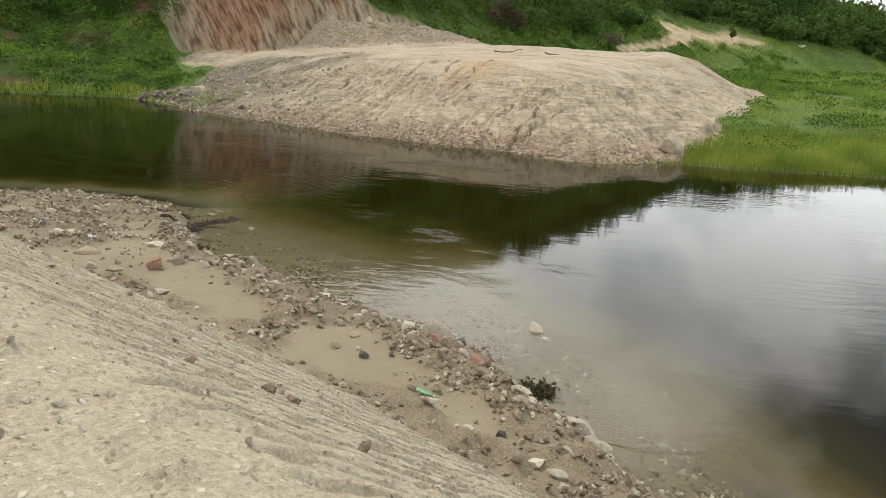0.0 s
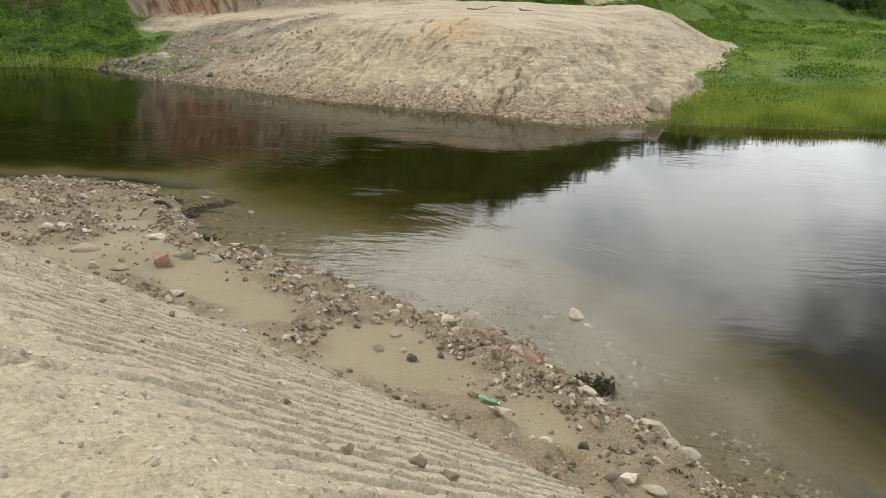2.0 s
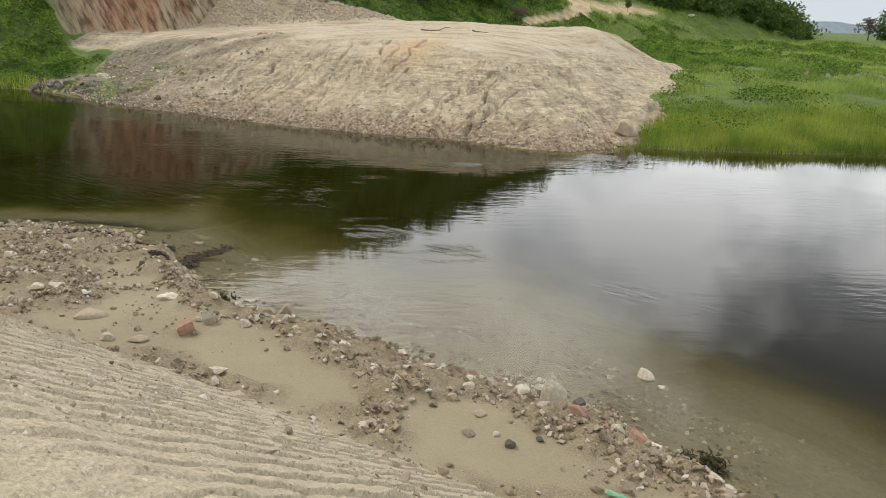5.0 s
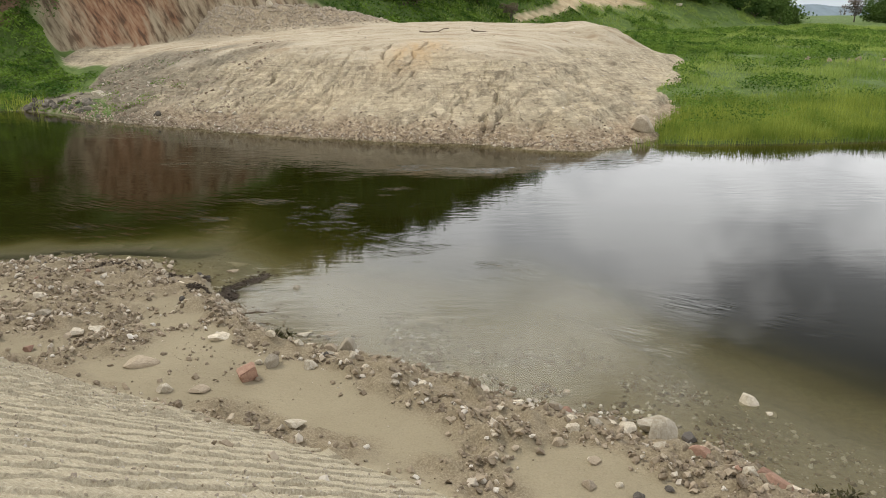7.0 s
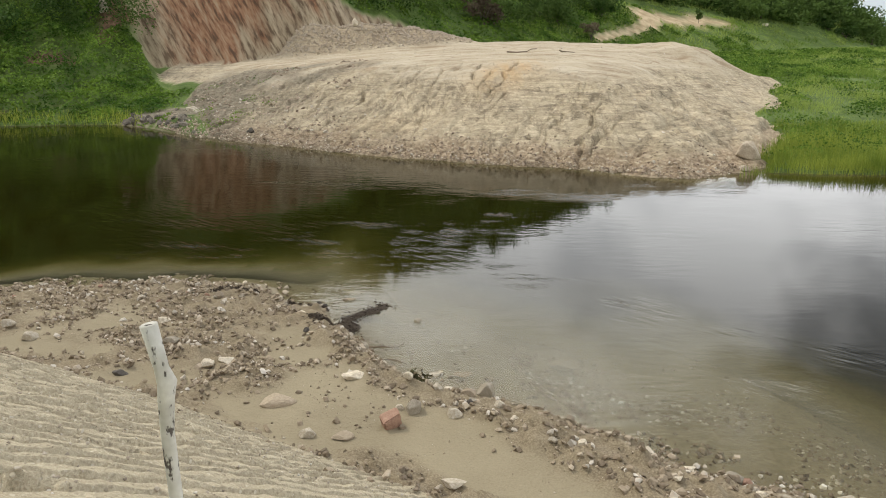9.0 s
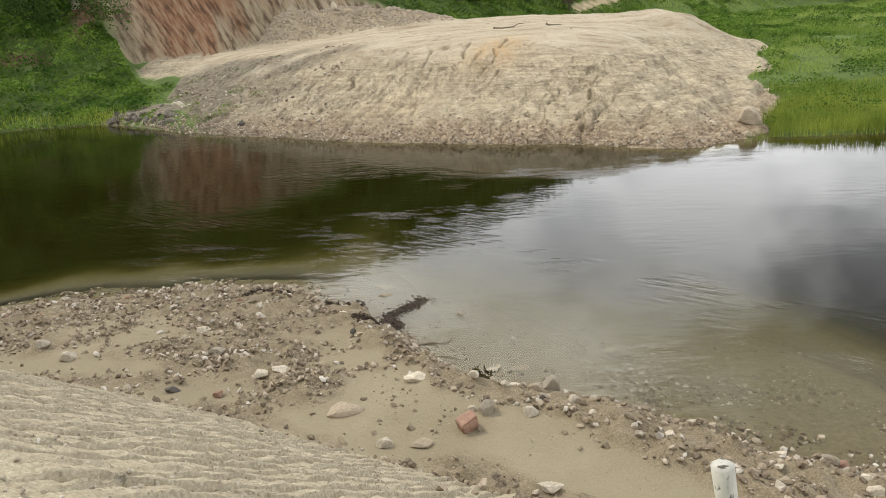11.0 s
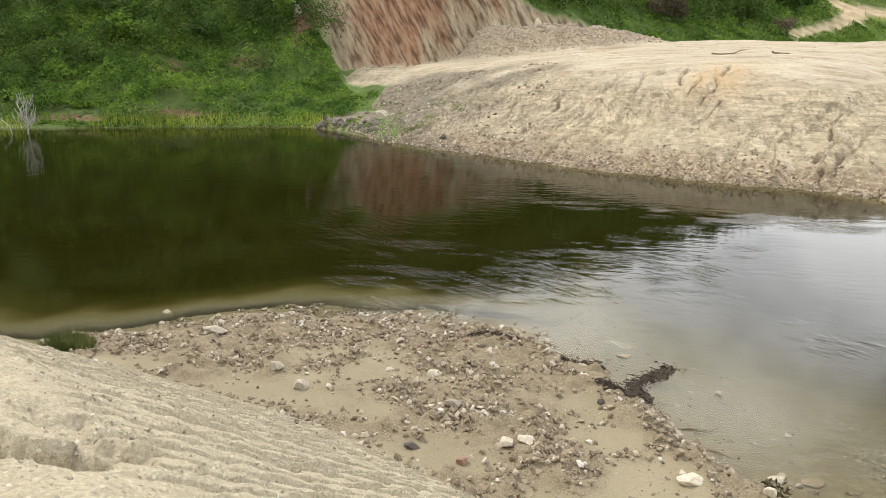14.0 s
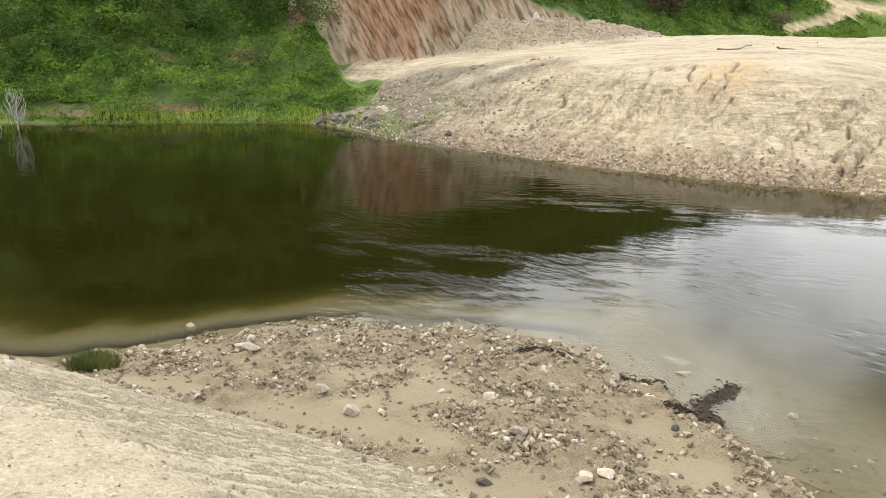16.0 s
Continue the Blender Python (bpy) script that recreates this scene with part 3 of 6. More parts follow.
    b3 = bump(n, l, math_node(n, l, "MULTIPLY", etched_shade, attribute(n, "mound")), 0.6, -0.12, b3)
    l.new(b3, bsdf.inputs["Normal"])
    return m


def water_material():
    """Murky pond water: clear over the shallows, olive where the depth hides the bed."""
    m, n, l, bsdf = material("pond_water")
    n.remove(bsdf)
    out = n["Material Output"]
    pos = n.new("ShaderNodeNewGeometry").outputs["Position"]
    clear = n.new("ShaderNodeBsdfTransparent")
    clear.inputs[0].default_value = (0.93, 0.92, 0.84, 1)
    murk = n.new("ShaderNodeBsdfDiffuse")
    l.new(ramp(n, l, attribute(n, "depth"), ((0.0, (0.32, 0.285, 0.19)), (0.11, (0.25, 0.222, 0.13)), (0.19, (0.165, 0.141, 0.064)), (0.31, (0.078, 0.065, 0.019)), (0.5, (0.031, 0.026, 0.0048)), (1.0, (0.012, 0.0098, 0.0012)))), murk.inputs[0])
    inner = n.new("ShaderNodeMixShader")
    l.new(attribute(n, "turbid"), inner.inputs[0])
    l.new(clear.outputs[0], inner.inputs[1])
    l.new(murk.outputs[0], inner.inputs[2])
    gloss = n.new("ShaderNodeBsdfGlossy")
    gloss.inputs["Roughness"].default_value = 0.035
    rot = n.new("ShaderNodeMapping")
    rot.inputs["Rotation"].default_value = (0, 0, radians(24))
    rot.inputs["Scale"].default_value = (0.75, 2.3, 1)
    l.new(pos, rot.inputs[0])
    ripple = tex_noise(n, l, rot.outputs[0], 1.5, 3, 0.5)
    swell = tex_noise(n, l, pos, 0.22, 2, 0.5)
    calm = attribute(n, "ripple")
    r1 = n.new("ShaderNodeBump")
    r1.inputs["Distance"].default_value = 0.05
    l.new(ripple, r1.inputs["Height"])
    l.new(calm, r1.inputs["Strength"])
    crest = n.new("ShaderNodeMapping")
    crest.vector_type = "TEXTURE"
    crest.inputs["Rotation"].default_value = (0, 0, radians(-40))
    crest.inputs["Scale"].default_value = (1.8, 0.5, 1)
    l.new(pos, crest.inputs[0])
    r3 = n.new("ShaderNodeBump")
    r3.inputs["Distance"].default_value = 0.075
    l.new(tex_noise(n, l, crest.outputs[0], 2.2, 4, 0.55), r3.inputs["Height"])
    streaks = n.new("ShaderNodeMapping")
    streaks.inputs["Rotation"].default_value = (0, 0, radians(8))
    streaks.inputs["Scale"].default_value = (0.35, 1.3, 1)
    l.new(pos, streaks.inputs[0])
    torn = ramp(n, l, tex_noise(n, l, streaks.outputs[0], 1.1, 5, 0.65), ((0.45, (0.06, 0.06, 0.06)), (0.56, (1, 1, 1))))
    l.new(math_node(n, l, "MULTIPLY", attribute(n, "catspaw"), torn), r3.inputs["Strength"])
    l.new(r1.outputs[0], r3.inputs["Normal"])
    r2 = bump(n, l, swell, 0.12, 0.12, r3.outputs[0])
    l.new(r2, gloss.inputs["Normal"])
    fres = n.new("ShaderNodeFresnel")
    fres.inputs["IOR"].default_value = 1.33
    l.new(r2, fres.inputs["Normal"])
    both = n.new("ShaderNodeMixShader")
    l.new(fres.outputs[0], both.inputs[0])
    l.new(inner.outputs[0], both.inputs[1])
    l.new(gloss.outputs[0], both.inputs[2])
    l.new(both.outputs[0], out.inputs["Surface"])
    return m


def simple(name, low, high, scale, rough=0.85, relief=0.4, depth=0.02, vary=0.0, coords="Object"):
    """A surface of two mixed tones with grain and relief; vary: how far pieces differ from each other."""
    m, n, l, bsdf = material(name)
    vec = n.new("ShaderNodeTexCoord").outputs[coords]
    grain = tex_noise(n, l, vec, scale, 5, 0.65)
    col = ramp(n, l, grain, ((0.32, low), (0.68, high)))
    fine = tex_noise(n, l, vec, scale * 6, 3)
    col = mixed(n, l, 0.25, col, ramp(n, l, fine, ((0.35, tuple(c * 0.6 for c in low)), (0.65, tuple(min(1, c * 1.15) for c in high)))))
    if vary:
        rnd = n.new("ShaderNodeObjectInfo").outputs["Random"]
        hsv = n.new("ShaderNodeHueSaturation")
        l.new(col, hsv.inputs["Color"])
        l.new(math_node(n, l, "ADD", 1 - vary * 0.75, math_node(n, l, "MULTIPLY", rnd, vary * 1.5)), hsv.inputs["Value"])
        col = hsv.outputs[0]
    l.new(col, bsdf.inputs["Base Color"])
    bsdf.inputs["Roughness"].default_value = rough
    bsdf.inputs["Specular IOR Level"].default_value = 0.3
    l.new(bump(n, l, grain, relief, depth), bsdf.inputs["Normal"])
    return m


def leafy(name, stops, patch=0.15, through_light=0.35):
    """Leaves that differ one by one and in drifts."""
    m, n, l, bsdf = material(name)
    geo = n.new("ShaderNodeNewGeometry")
    a = ramp(n, l, geo.outputs["Random Per Island"], stops)
    drift = tex_noise(n, l, geo.outputs["Position"], patch, 3)
    col = mixed(n, l, 0.65, a, ramp(n, l, drift, ((0.4, stops[0][1]), (0.6, stops[-1][1]))))
    l.new(col, bsdf.inputs["Base Color"])
    bsdf.inputs["Roughness"].default_value = 0.75
    bsdf.inputs["Specular IOR Level"].default_value = 0.12
    trans = n.new("ShaderNodeBsdfTranslucent")
    l.new(col, trans.inputs[0])
    mix = n.new("ShaderNodeMixShader")
    mix.inputs[0].default_value = through_light
    l.new(bsdf.outputs[0], mix.inputs[1])
    l.new(trans.outputs[0], mix.inputs[2])
    l.new(mix.outputs[0], n["Material Output"].inputs["Surface"])
    return m


EARTH = ground_material()
WATER = water_material()
STONE = simple("pale_stone", (0.34, 0.28, 0.195), (0.62, 0.56, 0.455), 9, 0.85, 0.5, 0.02, 0.5)
BRICK = simple("fired_clay", (0.23, 0.135, 0.095), (0.37, 0.235, 0.17), 12, 0.9, 0.5, 0.01, 0.3)
DARKSTONE = simple("dark_stone", (0.05, 0.045, 0.04), (0.16, 0.14, 0.12), 10, 0.8, 0.5, 0.02, 0.3)
TANSTONE = simple("tan_stone", (0.27, 0.215, 0.15), (0.41, 0.34, 0.25), 10, 0.85, 0.5, 0.02, 0.3)
LEAF_LOW = leafy("creeper_leaves", ((0.0, (0.035, 0.085, 0.012)), (0.5, (0.085, 0.175, 0.024)), (1.0, (0.21, 0.315, 0.05))), 0.4)
LEAF_TREE = leafy("tree_leaves", ((0.0, (0.025, 0.055, 0.012)), (0.5, (0.06, 0.11, 0.022)), (1.0, (0.125, 0.19, 0.045))), 0.06)
GRASS = leafy("grass_blades", ((0.0, (0.13, 0.215, 0.034)), (0.5, (0.215, 0.32, 0.055)), (1.0, (0.38, 0.45, 0.12))), 0.12)
REED = leafy("reed_blades", ((0.0, (0.12, 0.18, 0.025)), (0.5, (0.21, 0.3, 0.04)), (1.0, (0.4, 0.44, 0.085))), 0.25)
DRY = leafy("dry_twigs", ((0.0, (0.075, 0.055, 0.036)), (0.5, (0.12, 0.092, 0.06)), (1.0, (0.19, 0.15, 0.1))))
BARK = simple("bark", (0.09, 0.07, 0.05), (0.2, 0.165, 0.13), 8)


# ---- building helpers ----
def mesh_from(name, verts, faces, mat, smooth=False):
    """A mesh from arrays of points and of equal-sided faces."""
    verts, faces = np.asarray(verts, np.float32), np.asarray(faces, np.int32)
    me = bpy.data.meshes.new(name)
    me.vertices.add(len(verts))
    me.vertices.foreach_set("co", verts.ravel())
    k = faces.shape[1]
    me.loops.add(faces.size)
    me.loops.foreach_set("vertex_index", faces.ravel())
    me.polygons.add(len(faces))
    me.polygons.foreach_set("loop_start", np.arange(0, faces.size, k, dtype=np.int32))
    me.polygons.foreach_set("use_smooth", np.full(len(faces), smooth))
    me.update(calc_edges=True)
    me.materials.append(mat)
    return me


def part(name, bm, mat, parent=None, label="", smooth=False):
    """One bmesh as one mesh object under a thing or a part."""
    me = bpy.data.meshes.new(name)
    bm.to_mesh(me)
    bm.free()
    me.materials.append(mat)
    for p in me.polygons:
        p.use_smooth = smooth
    ob = new(name, me)
    if parent is not None:
        ob.parent = parent
    if label:
        tagged(ob, label)
    return ob


def put_attr(me, name, values):
    a = me.attributes.new(name, "FLOAT", "POINT")
    a.data.foreach_set("value", np.asarray(values, np.float32).ravel())


def grow(start, stop, step, rate):
    out, p = [], start
    sign = 1 if stop > start else -1
    while (stop - p) * sign > 0:
        step *= rate
        p += sign * step
        out.append(p)
    return out if sign > 0 else out[::-1]


# ---- ground, one sheet to the horizon ----
gx = np.array(grow(-48, -2500, 0.4, 1.14) + list(np.arange(-48, -22, 0.35)) + list(np.arange(-22, 3.0, 0.075)) + list(np.arange(3.0, 24, 0.16)) + list(np.arange(24, 36, 0.3)) + grow(36, 2500, 0.3, 1.12))
gy = np.array(grow(0.4, -600, 0.15, 1.25) + list(np.arange(0.4, 7, 0.15)) + list(np.arange(7, 22.4, 0.07)) + list(np.arange(22.4, 34, 0.5)) + list(np.arange(34, 62, 0.15)) + list(np.arange(62, 96, 0.38)) + grow(96, 4000, 0.4, 1.07))
X, Y = np.meshgrid(gx, gy)
zn, dn, over_n = near_height(X, Y)
zf, df, on_mound, is_cut, heap, dist, az = far_height(X, Y)
Z = np.maximum(np.maximum(zn, zf), -3.2)
UU, VV = axes_uv(X, Y)
BANK_U, BANK_V = (-6.0, 23.5), (0.2, 7.9)
under_bank = sstep(BANK_U[0], BANK_U[0] + 0.4, UU) * sstep(BANK_U[1], BANK_U[1] - 0.4, UU) * sstep(BANK_V[0], BANK_V[0] + 0.3, VV) * sstep(0.05, 0.3, over_n) * (Y < 30)
Z = Z - 0.14 * under_bank
nx, ny = len(gx), len(gy)
idx = np.arange(nx * ny).reshape(ny, nx)
quads = np.stack([idx[:-1, :-1], idx[:-1, 1:], idx[1:, 1:], idx[1:, :-1]], -1).reshape(-1, 4)
me = mesh_from("ground", np.stack([X, Y, Z], -1).reshape(-1, 3), quads, EARTH, True)
is_near = (zn > zf) & (Y < 40)
on_bank = sstep(0.0, 0.3, over_n) * is_near
rub = rubble_mask(X, Y, dn, over_n) * sstep(-0.4, 0.1, dn)
put_attr(me, "mud", np.where(is_near, 1 - on_bank, 0))
put_attr(me, "rubble", np.where(is_near, rub * (1 - sstep(0.15, 0.5, over_n)), 0))
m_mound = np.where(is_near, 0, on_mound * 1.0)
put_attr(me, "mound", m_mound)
tooth_ = az + 0.3 * (Z - 4) + 0.1 * vnoise(az * 0.7, dist * 0.2, 53)
put_attr(me, "tooth", tooth_)
put_attr(me, "rise", Z)
put_attr(me, "redness", 0.2 + 0.5 * np.exp(-((az + 17.3) / 3.2) ** 2) + 0.05 * (Z - 6.0))
put_attr(me, "clay", np.clip(0.95 * np.exp(-((X + 0.9 + 0.3 * (53.5 - Y)) / 1.9) ** 2 - ((Y - 52.4) / 3.4) ** 2) + 0.2 * np.exp(-((X + 9) / 3) ** 2 - ((Y - 46.5) / 1.6) ** 2), 0, 0.85))
put_attr(me, "plateau", sstep(3.2, 4.1, Z + 0.35 * fbm(X / 2.5, Y / 2.5, 3, 74) + 0.16 * np.clip(-X - 12, 0, 8)) * (1 - np.clip(heap, 0, 1)) * sstep(-28, -23, X))
BARE = ((-39.4, 69.6, 2.4, 0.9), (-46.6, 67.9, 1.7, 0.8), (-36.0, 76.0, 1.6, 1.6), (-40.4, 59.0, 2.4, 1.1), (-48.5, 56.6, 3.5, 0.8), (-36.0, 74.0, 0.9, 1.6))
bare = np.zeros_like(X)
for bx, by, rx_, ry_ in BARE:
    bare = np.maximum(bare, sstep(1.25, 0.7, np.hypot((X - bx) / rx_, (Y - by) / ry_) + 0.3 * fbm(X, Y, 2, 75)))
put_attr(me, "bare", bare)
put_attr(me, "foot", m_mound * np.clip(sstep(1.0, 0.35, Z + 0.3 * vnoise(X, Y, 71)) + np.clip(heap, 0, 1) * 0.5, 0, 1))
jumble = sstep(1.15, 0.8, np.hypot((X + 26.0) / 3.4, (Y - 57.6) / 1.9) + 0.25 * fbm(X, Y, 2, 77))
put_attr(me, "slate", 0.9 * jumble + (1 - jumble) * m_mound * sstep(-11, -20, X + 4 * fbm(X / 3, Y / 3, 3, 72)) * sstep(71, 66, Y + 3 * vnoise(X / 2, Y / 2, 73)) * 0.85)
m_cut = np.where(is_near, 0, is_cut)
put_attr(me, "cut", m_cut)
put_attr(me, "veg", np.where(is_near, sstep(-4.5, -6.5, VV - bank_parts(X, Y)[2]), np.clip(1 - on_mound - m_cut, 0, 1) * (1 - jumble)))
TRACK_X, TRACK_Y = (19.0, 22.7, 27.2, 31.2, 33.8, 28.5, 31.0, 35.5, 42.0, 50.0), (121.3, 126.6, 133.1, 138.8, 142.5, 145.0, 144.2, 147.0, 151.5, 156.0)
TRACK_HALF = (0.6, 0.7, 0.9, 1.2, 1.4, 1.3, 2.0, 2.8, 2.4)
track = np.zeros_like(X)
for k in range(len(TRACK_X) - 1):
    ax, ay, bx, by = TRACK_X[k], TRACK_Y[k], TRACK_X[k + 1], TRACK_Y[k + 1]
    t = np.clip(((X - ax) * (bx - ax) + (Y - ay) * (by - ay)) / ((bx - ax) ** 2 + (by - ay) ** 2), 0, 1)
    away = np.hypot(X - ax - t * (bx - ax), Y - ay - t * (by - ay))
    track = np.maximum(track, sstep(TRACK_HALF[k] + 0.7, TRACK_HALF[k] - 0.2, away))
put_attr(me, "track", track)
put_attr(me, "bed", np.where(Y < 32, sstep(0.0, -0.04, Z), 0))
put_attr(me, "wet", np.where(is_near, sstep(0.1, 0.0, Z), sstep(0.12, 0.02, Z)) * 0.75 + np.where(is_near, (1 - on_bank) * 0.25, 0))
tagged(new("ground", me), "pale earth banks, mud flat, mound and green slopes round a pond", "ground", kind="structure")

# the raked bank, a finer skin over the sheet
bu, bv = np.meshgrid(np.arange(BANK_U[0], BANK_U[1], 0.0155), np.arange(BANK_V[0], BANK_V[1], 0.06))
BX, BY = -0.842 * bu + 0.54 * bv, 0.54 * bu + 0.842 * bv
bz, bd_, bover = near_height(BX, BY)
skin = sstep(BANK_U[0], BANK_U[0] + 0.4, bu) * sstep(BANK_U[1], BANK_U[1] - 0.4, bu) * sstep(BANK_V[0], BANK_V[0] + 0.3, bv) * sstep(0.0, 0.2, bover)
bz = bz - 0.2 * (1 - skin)
bidx = np.arange(bu.size).reshape(bu.shape)
bq = np.stack([bidx[:-1, :-1], bidx[1:, :-1], bidx[1:, 1:], bidx[:-1, 1:]], -1)
bq = bq[np.maximum(skin[:-1, :-1], skin[1:, 1:]) > 0.01].reshape(-1, 4)
bme = mesh_from("bank", np.stack([BX, BY, bz], -1).reshape(-1, 3), bq, EARTH, True)
put_attr(bme, "mud", 0.35 * (1 - sstep(0.2, 0.6, bover)))
tagged(new("bank", bme), "pale graded earth bank raked with parallel grooves", "bank", kind="structure")

# ---- water ----
wx = np.array(grow(-60, -420, 1, 1.2) + list(np.arange(-60, -24, 1.0)) + list(np.arange(-24, 12, 0.3)) + list(np.arange(12, 60, 1.0)) + grow(60, 420, 1, 1.2))
wy = np.array(grow(4, -160, 0.4, 1.3) + list(np.arange(4, 26, 0.3)) + list(np.arange(26, 60, 0.5)))
WX, WY = np.meshgrid(wx, wy)
deep = np.maximum(0, -ground(WX, WY, False))
deep = np.where(WY > 30, np.maximum(deep, 0.5), deep)            # the far side falls away at once
widx = np.arange(WX.size).reshape(WX.shape)
wq = np.stack([widx[:-1, :-1], widx[:-1, 1:], widx[1:, 1:], widx[1:, :-1]], -1).reshape(-1, 4)
wme = mesh_from("water", np.stack([WX, WY, 0 * WX], -1).reshape(-1, 3), wq, WATER, True)
put_attr(wme, "depth", np.clip(deep / 2.2, 0, 1))
put_attr(wme, "turbid", 1 - np.exp(-deep * 2.2))
put_attr(wme, "ripple", np.clip(0.045 - 0.02 * sstep(-8, 2, WX + 0.12 * WY) + 0.05 * sstep(27, 35, WY) * sstep(12, 4, WX) + 0.16 * np.maximum(0, fbm(WX / 4, WY / 4, 2, 81) - 0.15) + 0.045 * sstep(0.7, 0.2, deep), 0.02, 0.6))
PAWS = ((-12.5, 23.2, -9.0, 24.2, 1.5, 0.9), (-9.0, 25.2, -5.6, 28.5, 2.0, 0.85), (-5.6, 24.6, -1.6, 19.4, 0.9, 0.6), (-17.5, 29.6, -13.0, 25.0, 2.4, 0.8),
        (-26.0, 38.5, -22.0, 36.5, 0.7, 0.7), (-12.5, 34.7, 1.5, 31.9, 0.8, 1.0), (-19.3, 30.0, -14.1, 26.6, 0.9, 1.0), (-15.6, 24.5, -13.8, 23.4, 0.5, 0.8), (-34.0, 41.6, -25.0, 41.1, 0.6, 0.8), (-1.6, 18.0, 0.6, 15.0, 0.5, 0.5), (-1.6, 19.4, 3.5, 16.0, 0.6, 0.35), (-24.0, 31.5, -20.0, 30.0, 0.5, 0.5))
paw = np.zeros_like(WX)
for ax, ay, bx, by, width, force in PAWS:
    t = np.clip(((WX - ax) * (bx - ax) + (WY - ay) * (by - ay)) / ((bx - ax) ** 2 + (by - ay) ** 2), 0, 1)
    paw = np.maximum(paw, force * np.exp(-((WX - ax - t * (bx - ax)) ** 2 + (WY - ay - t * (by - ay)) ** 2) / width ** 2))
paw = paw * np.clip(0.6 + 1.2 * fbm(WX / 1.3, WY / 1.3, 2, 83), 0, 1.3) + 0.3 * np.exp(-(WY - np.interp(WX, FAR_X, FAR_Y) + 2) ** 2 / 3) * sstep(-4, 2, WX) * sstep(10, 6, WX)
put_attr(wme, "catspaw", np.clip(0.75 * paw, 0, 1))
tagged(new("water", wme), "still olive-green pond water with light ripples", "water", kind="structure")


# ---- plants ----
rng = np.random.default_rng(7)


def leaf_quads(centres, length, width, up=0.5):
    """Small rhombic leaves, one to each centre, tilted at random."""
    n = len(centres)
    a = rng.normal(size=(n, 3))
    a[:, 2] = np.abs(a[:, 2]) * up
    a /= np.linalg.norm(a, axis=1, keepdims=True)
    b = rng.normal(size=(n, 3))
    b -= a * (a * b).sum(1, keepdims=True)
    b /= np.linalg.norm(b, axis=1, keepdims=True)
    ln = (np.broadcast_to(length, n) * rng.uniform(0.6, 1.3, n))[:, None] / 2
    wd = (np.broadcast_to(width, n) * rng.uniform(0.6, 1.3, n))[:, None] / 2
    v = np.stack([centres - a * ln, centres + b * wd, centres + a * ln, centres - b * wd], 1).reshape(-1, 3)
    return v, np.arange(4 * n).reshape(n, 4)


def leaves_on(centres, normals, length, width, jitter=0.45):
    """Small rhombic leaves that lie along a leafy surface, each tilted a little its own way."""
    n = len(centres)
    nrm = normals + rng.normal(0, jitter, (n, 3))
    nrm /= np.linalg.norm(nrm, axis=1, keepdims=True)
    a = rng.normal(size=(n, 3))
    a -= nrm * (a * nrm).sum(1, keepdims=True)
    a /= np.linalg.norm(a, axis=1, keepdims=True)
    b = np.cross(nrm, a)
    ln = (length * rng.uniform(0.6, 1.3, n))[:, None] / 2
    wd = (width * rng.uniform(0.6, 1.3, n))[:, None] / 2
    v = np.stack([centres - a * ln, centres + b * wd, centres + a * ln, centres - b * wd], 1).reshape(-1, 3)
    return v, np.arange(4 * n).reshape(n, 4)


class Canopy:
    """The top of a thicket: many overlapping leafy domes, as heights above the ground."""

    def __init__(self, x0, x1, y0, y1, domes, seed, step=0.2):
        r = np.random.default_rng(seed)
        self.x0, self.y0, self.step = x0, y0, step
        gx_, gy_ = np.arange(x0, x1 + step, step), np.arange(y0, y1 + step, step)
        self.h = 0.12 + 0.1 * np.abs(fbm(gx_[None] / 0.9, gy_[:, None] / 0.9, 2, seed))
        for low, high, tall, count in domes:
            for _ in range(count):
                cx, cy, rad = r.uniform(x0, x1), r.uniform(y0, y1), r.uniform(low, high)
                i0, i1 = np.searchsorted(gx_, (cx - rad, cx + rad))
                j0, j1 = np.searchsorted(gy_, (cy - rad, cy + rad))
                q = 1 - ((gx_[None, i0:i1] - cx) ** 2 + (gy_[j0:j1, None] - cy) ** 2) / rad ** 2
                top = rad * tall * r.uniform(0.6, 1.2)
                self.h[j0:j1, i0:i1] = np.maximum(self.h[j0:j1, i0:i1], top * np.sqrt(np.clip(q, 0, 1)))
        self.h = self.h * (1 + 0.22 * fbm(gx_[None] / 0.5, gy_[:, None] / 0.5, 2, seed + 1))
        self.gy, self.gx = np.gradient(self.h, step)

    def at(self, x, y):
        i = np.clip(((x - self.x0) / self.step).astype(int), 0, self.h.shape[1] - 1)
        j = np.clip(((y - self.y0) / self.step).astype(int), 0, self.h.shape[0] - 1)
        nrm = np.stack([-self.gx[j, i], -self.gy[j, i], np.ones(len(x))], 1)
        return self.h[j, i], nrm / np.linalg.norm(nrm, axis=1, keepdims=True)


def blade_tris(base, height, width, lean=0.35):
    """Upright pointed blades."""
    n = len(base)
    t = rng.uniform(0, math.tau, n)
    side = np.stack([np.cos(t), np.sin(t), 0 * t], 1) * (np.broadcast_to(width, n) / 2)[:, None]
    tip = base + np.stack([rng.normal(0, lean, n) * height, rng.normal(0, lean, n) * height, height], 1)
    v = np.stack([base - side, base + side, tip], 1).reshape(-1, 3)
    return v, np.arange(3 * n).reshape(n, 3)


def scatter(count, x0, x1, y0, y1):
    return rng.uniform(x0, x1, count), rng.uniform(y0, y1, count)


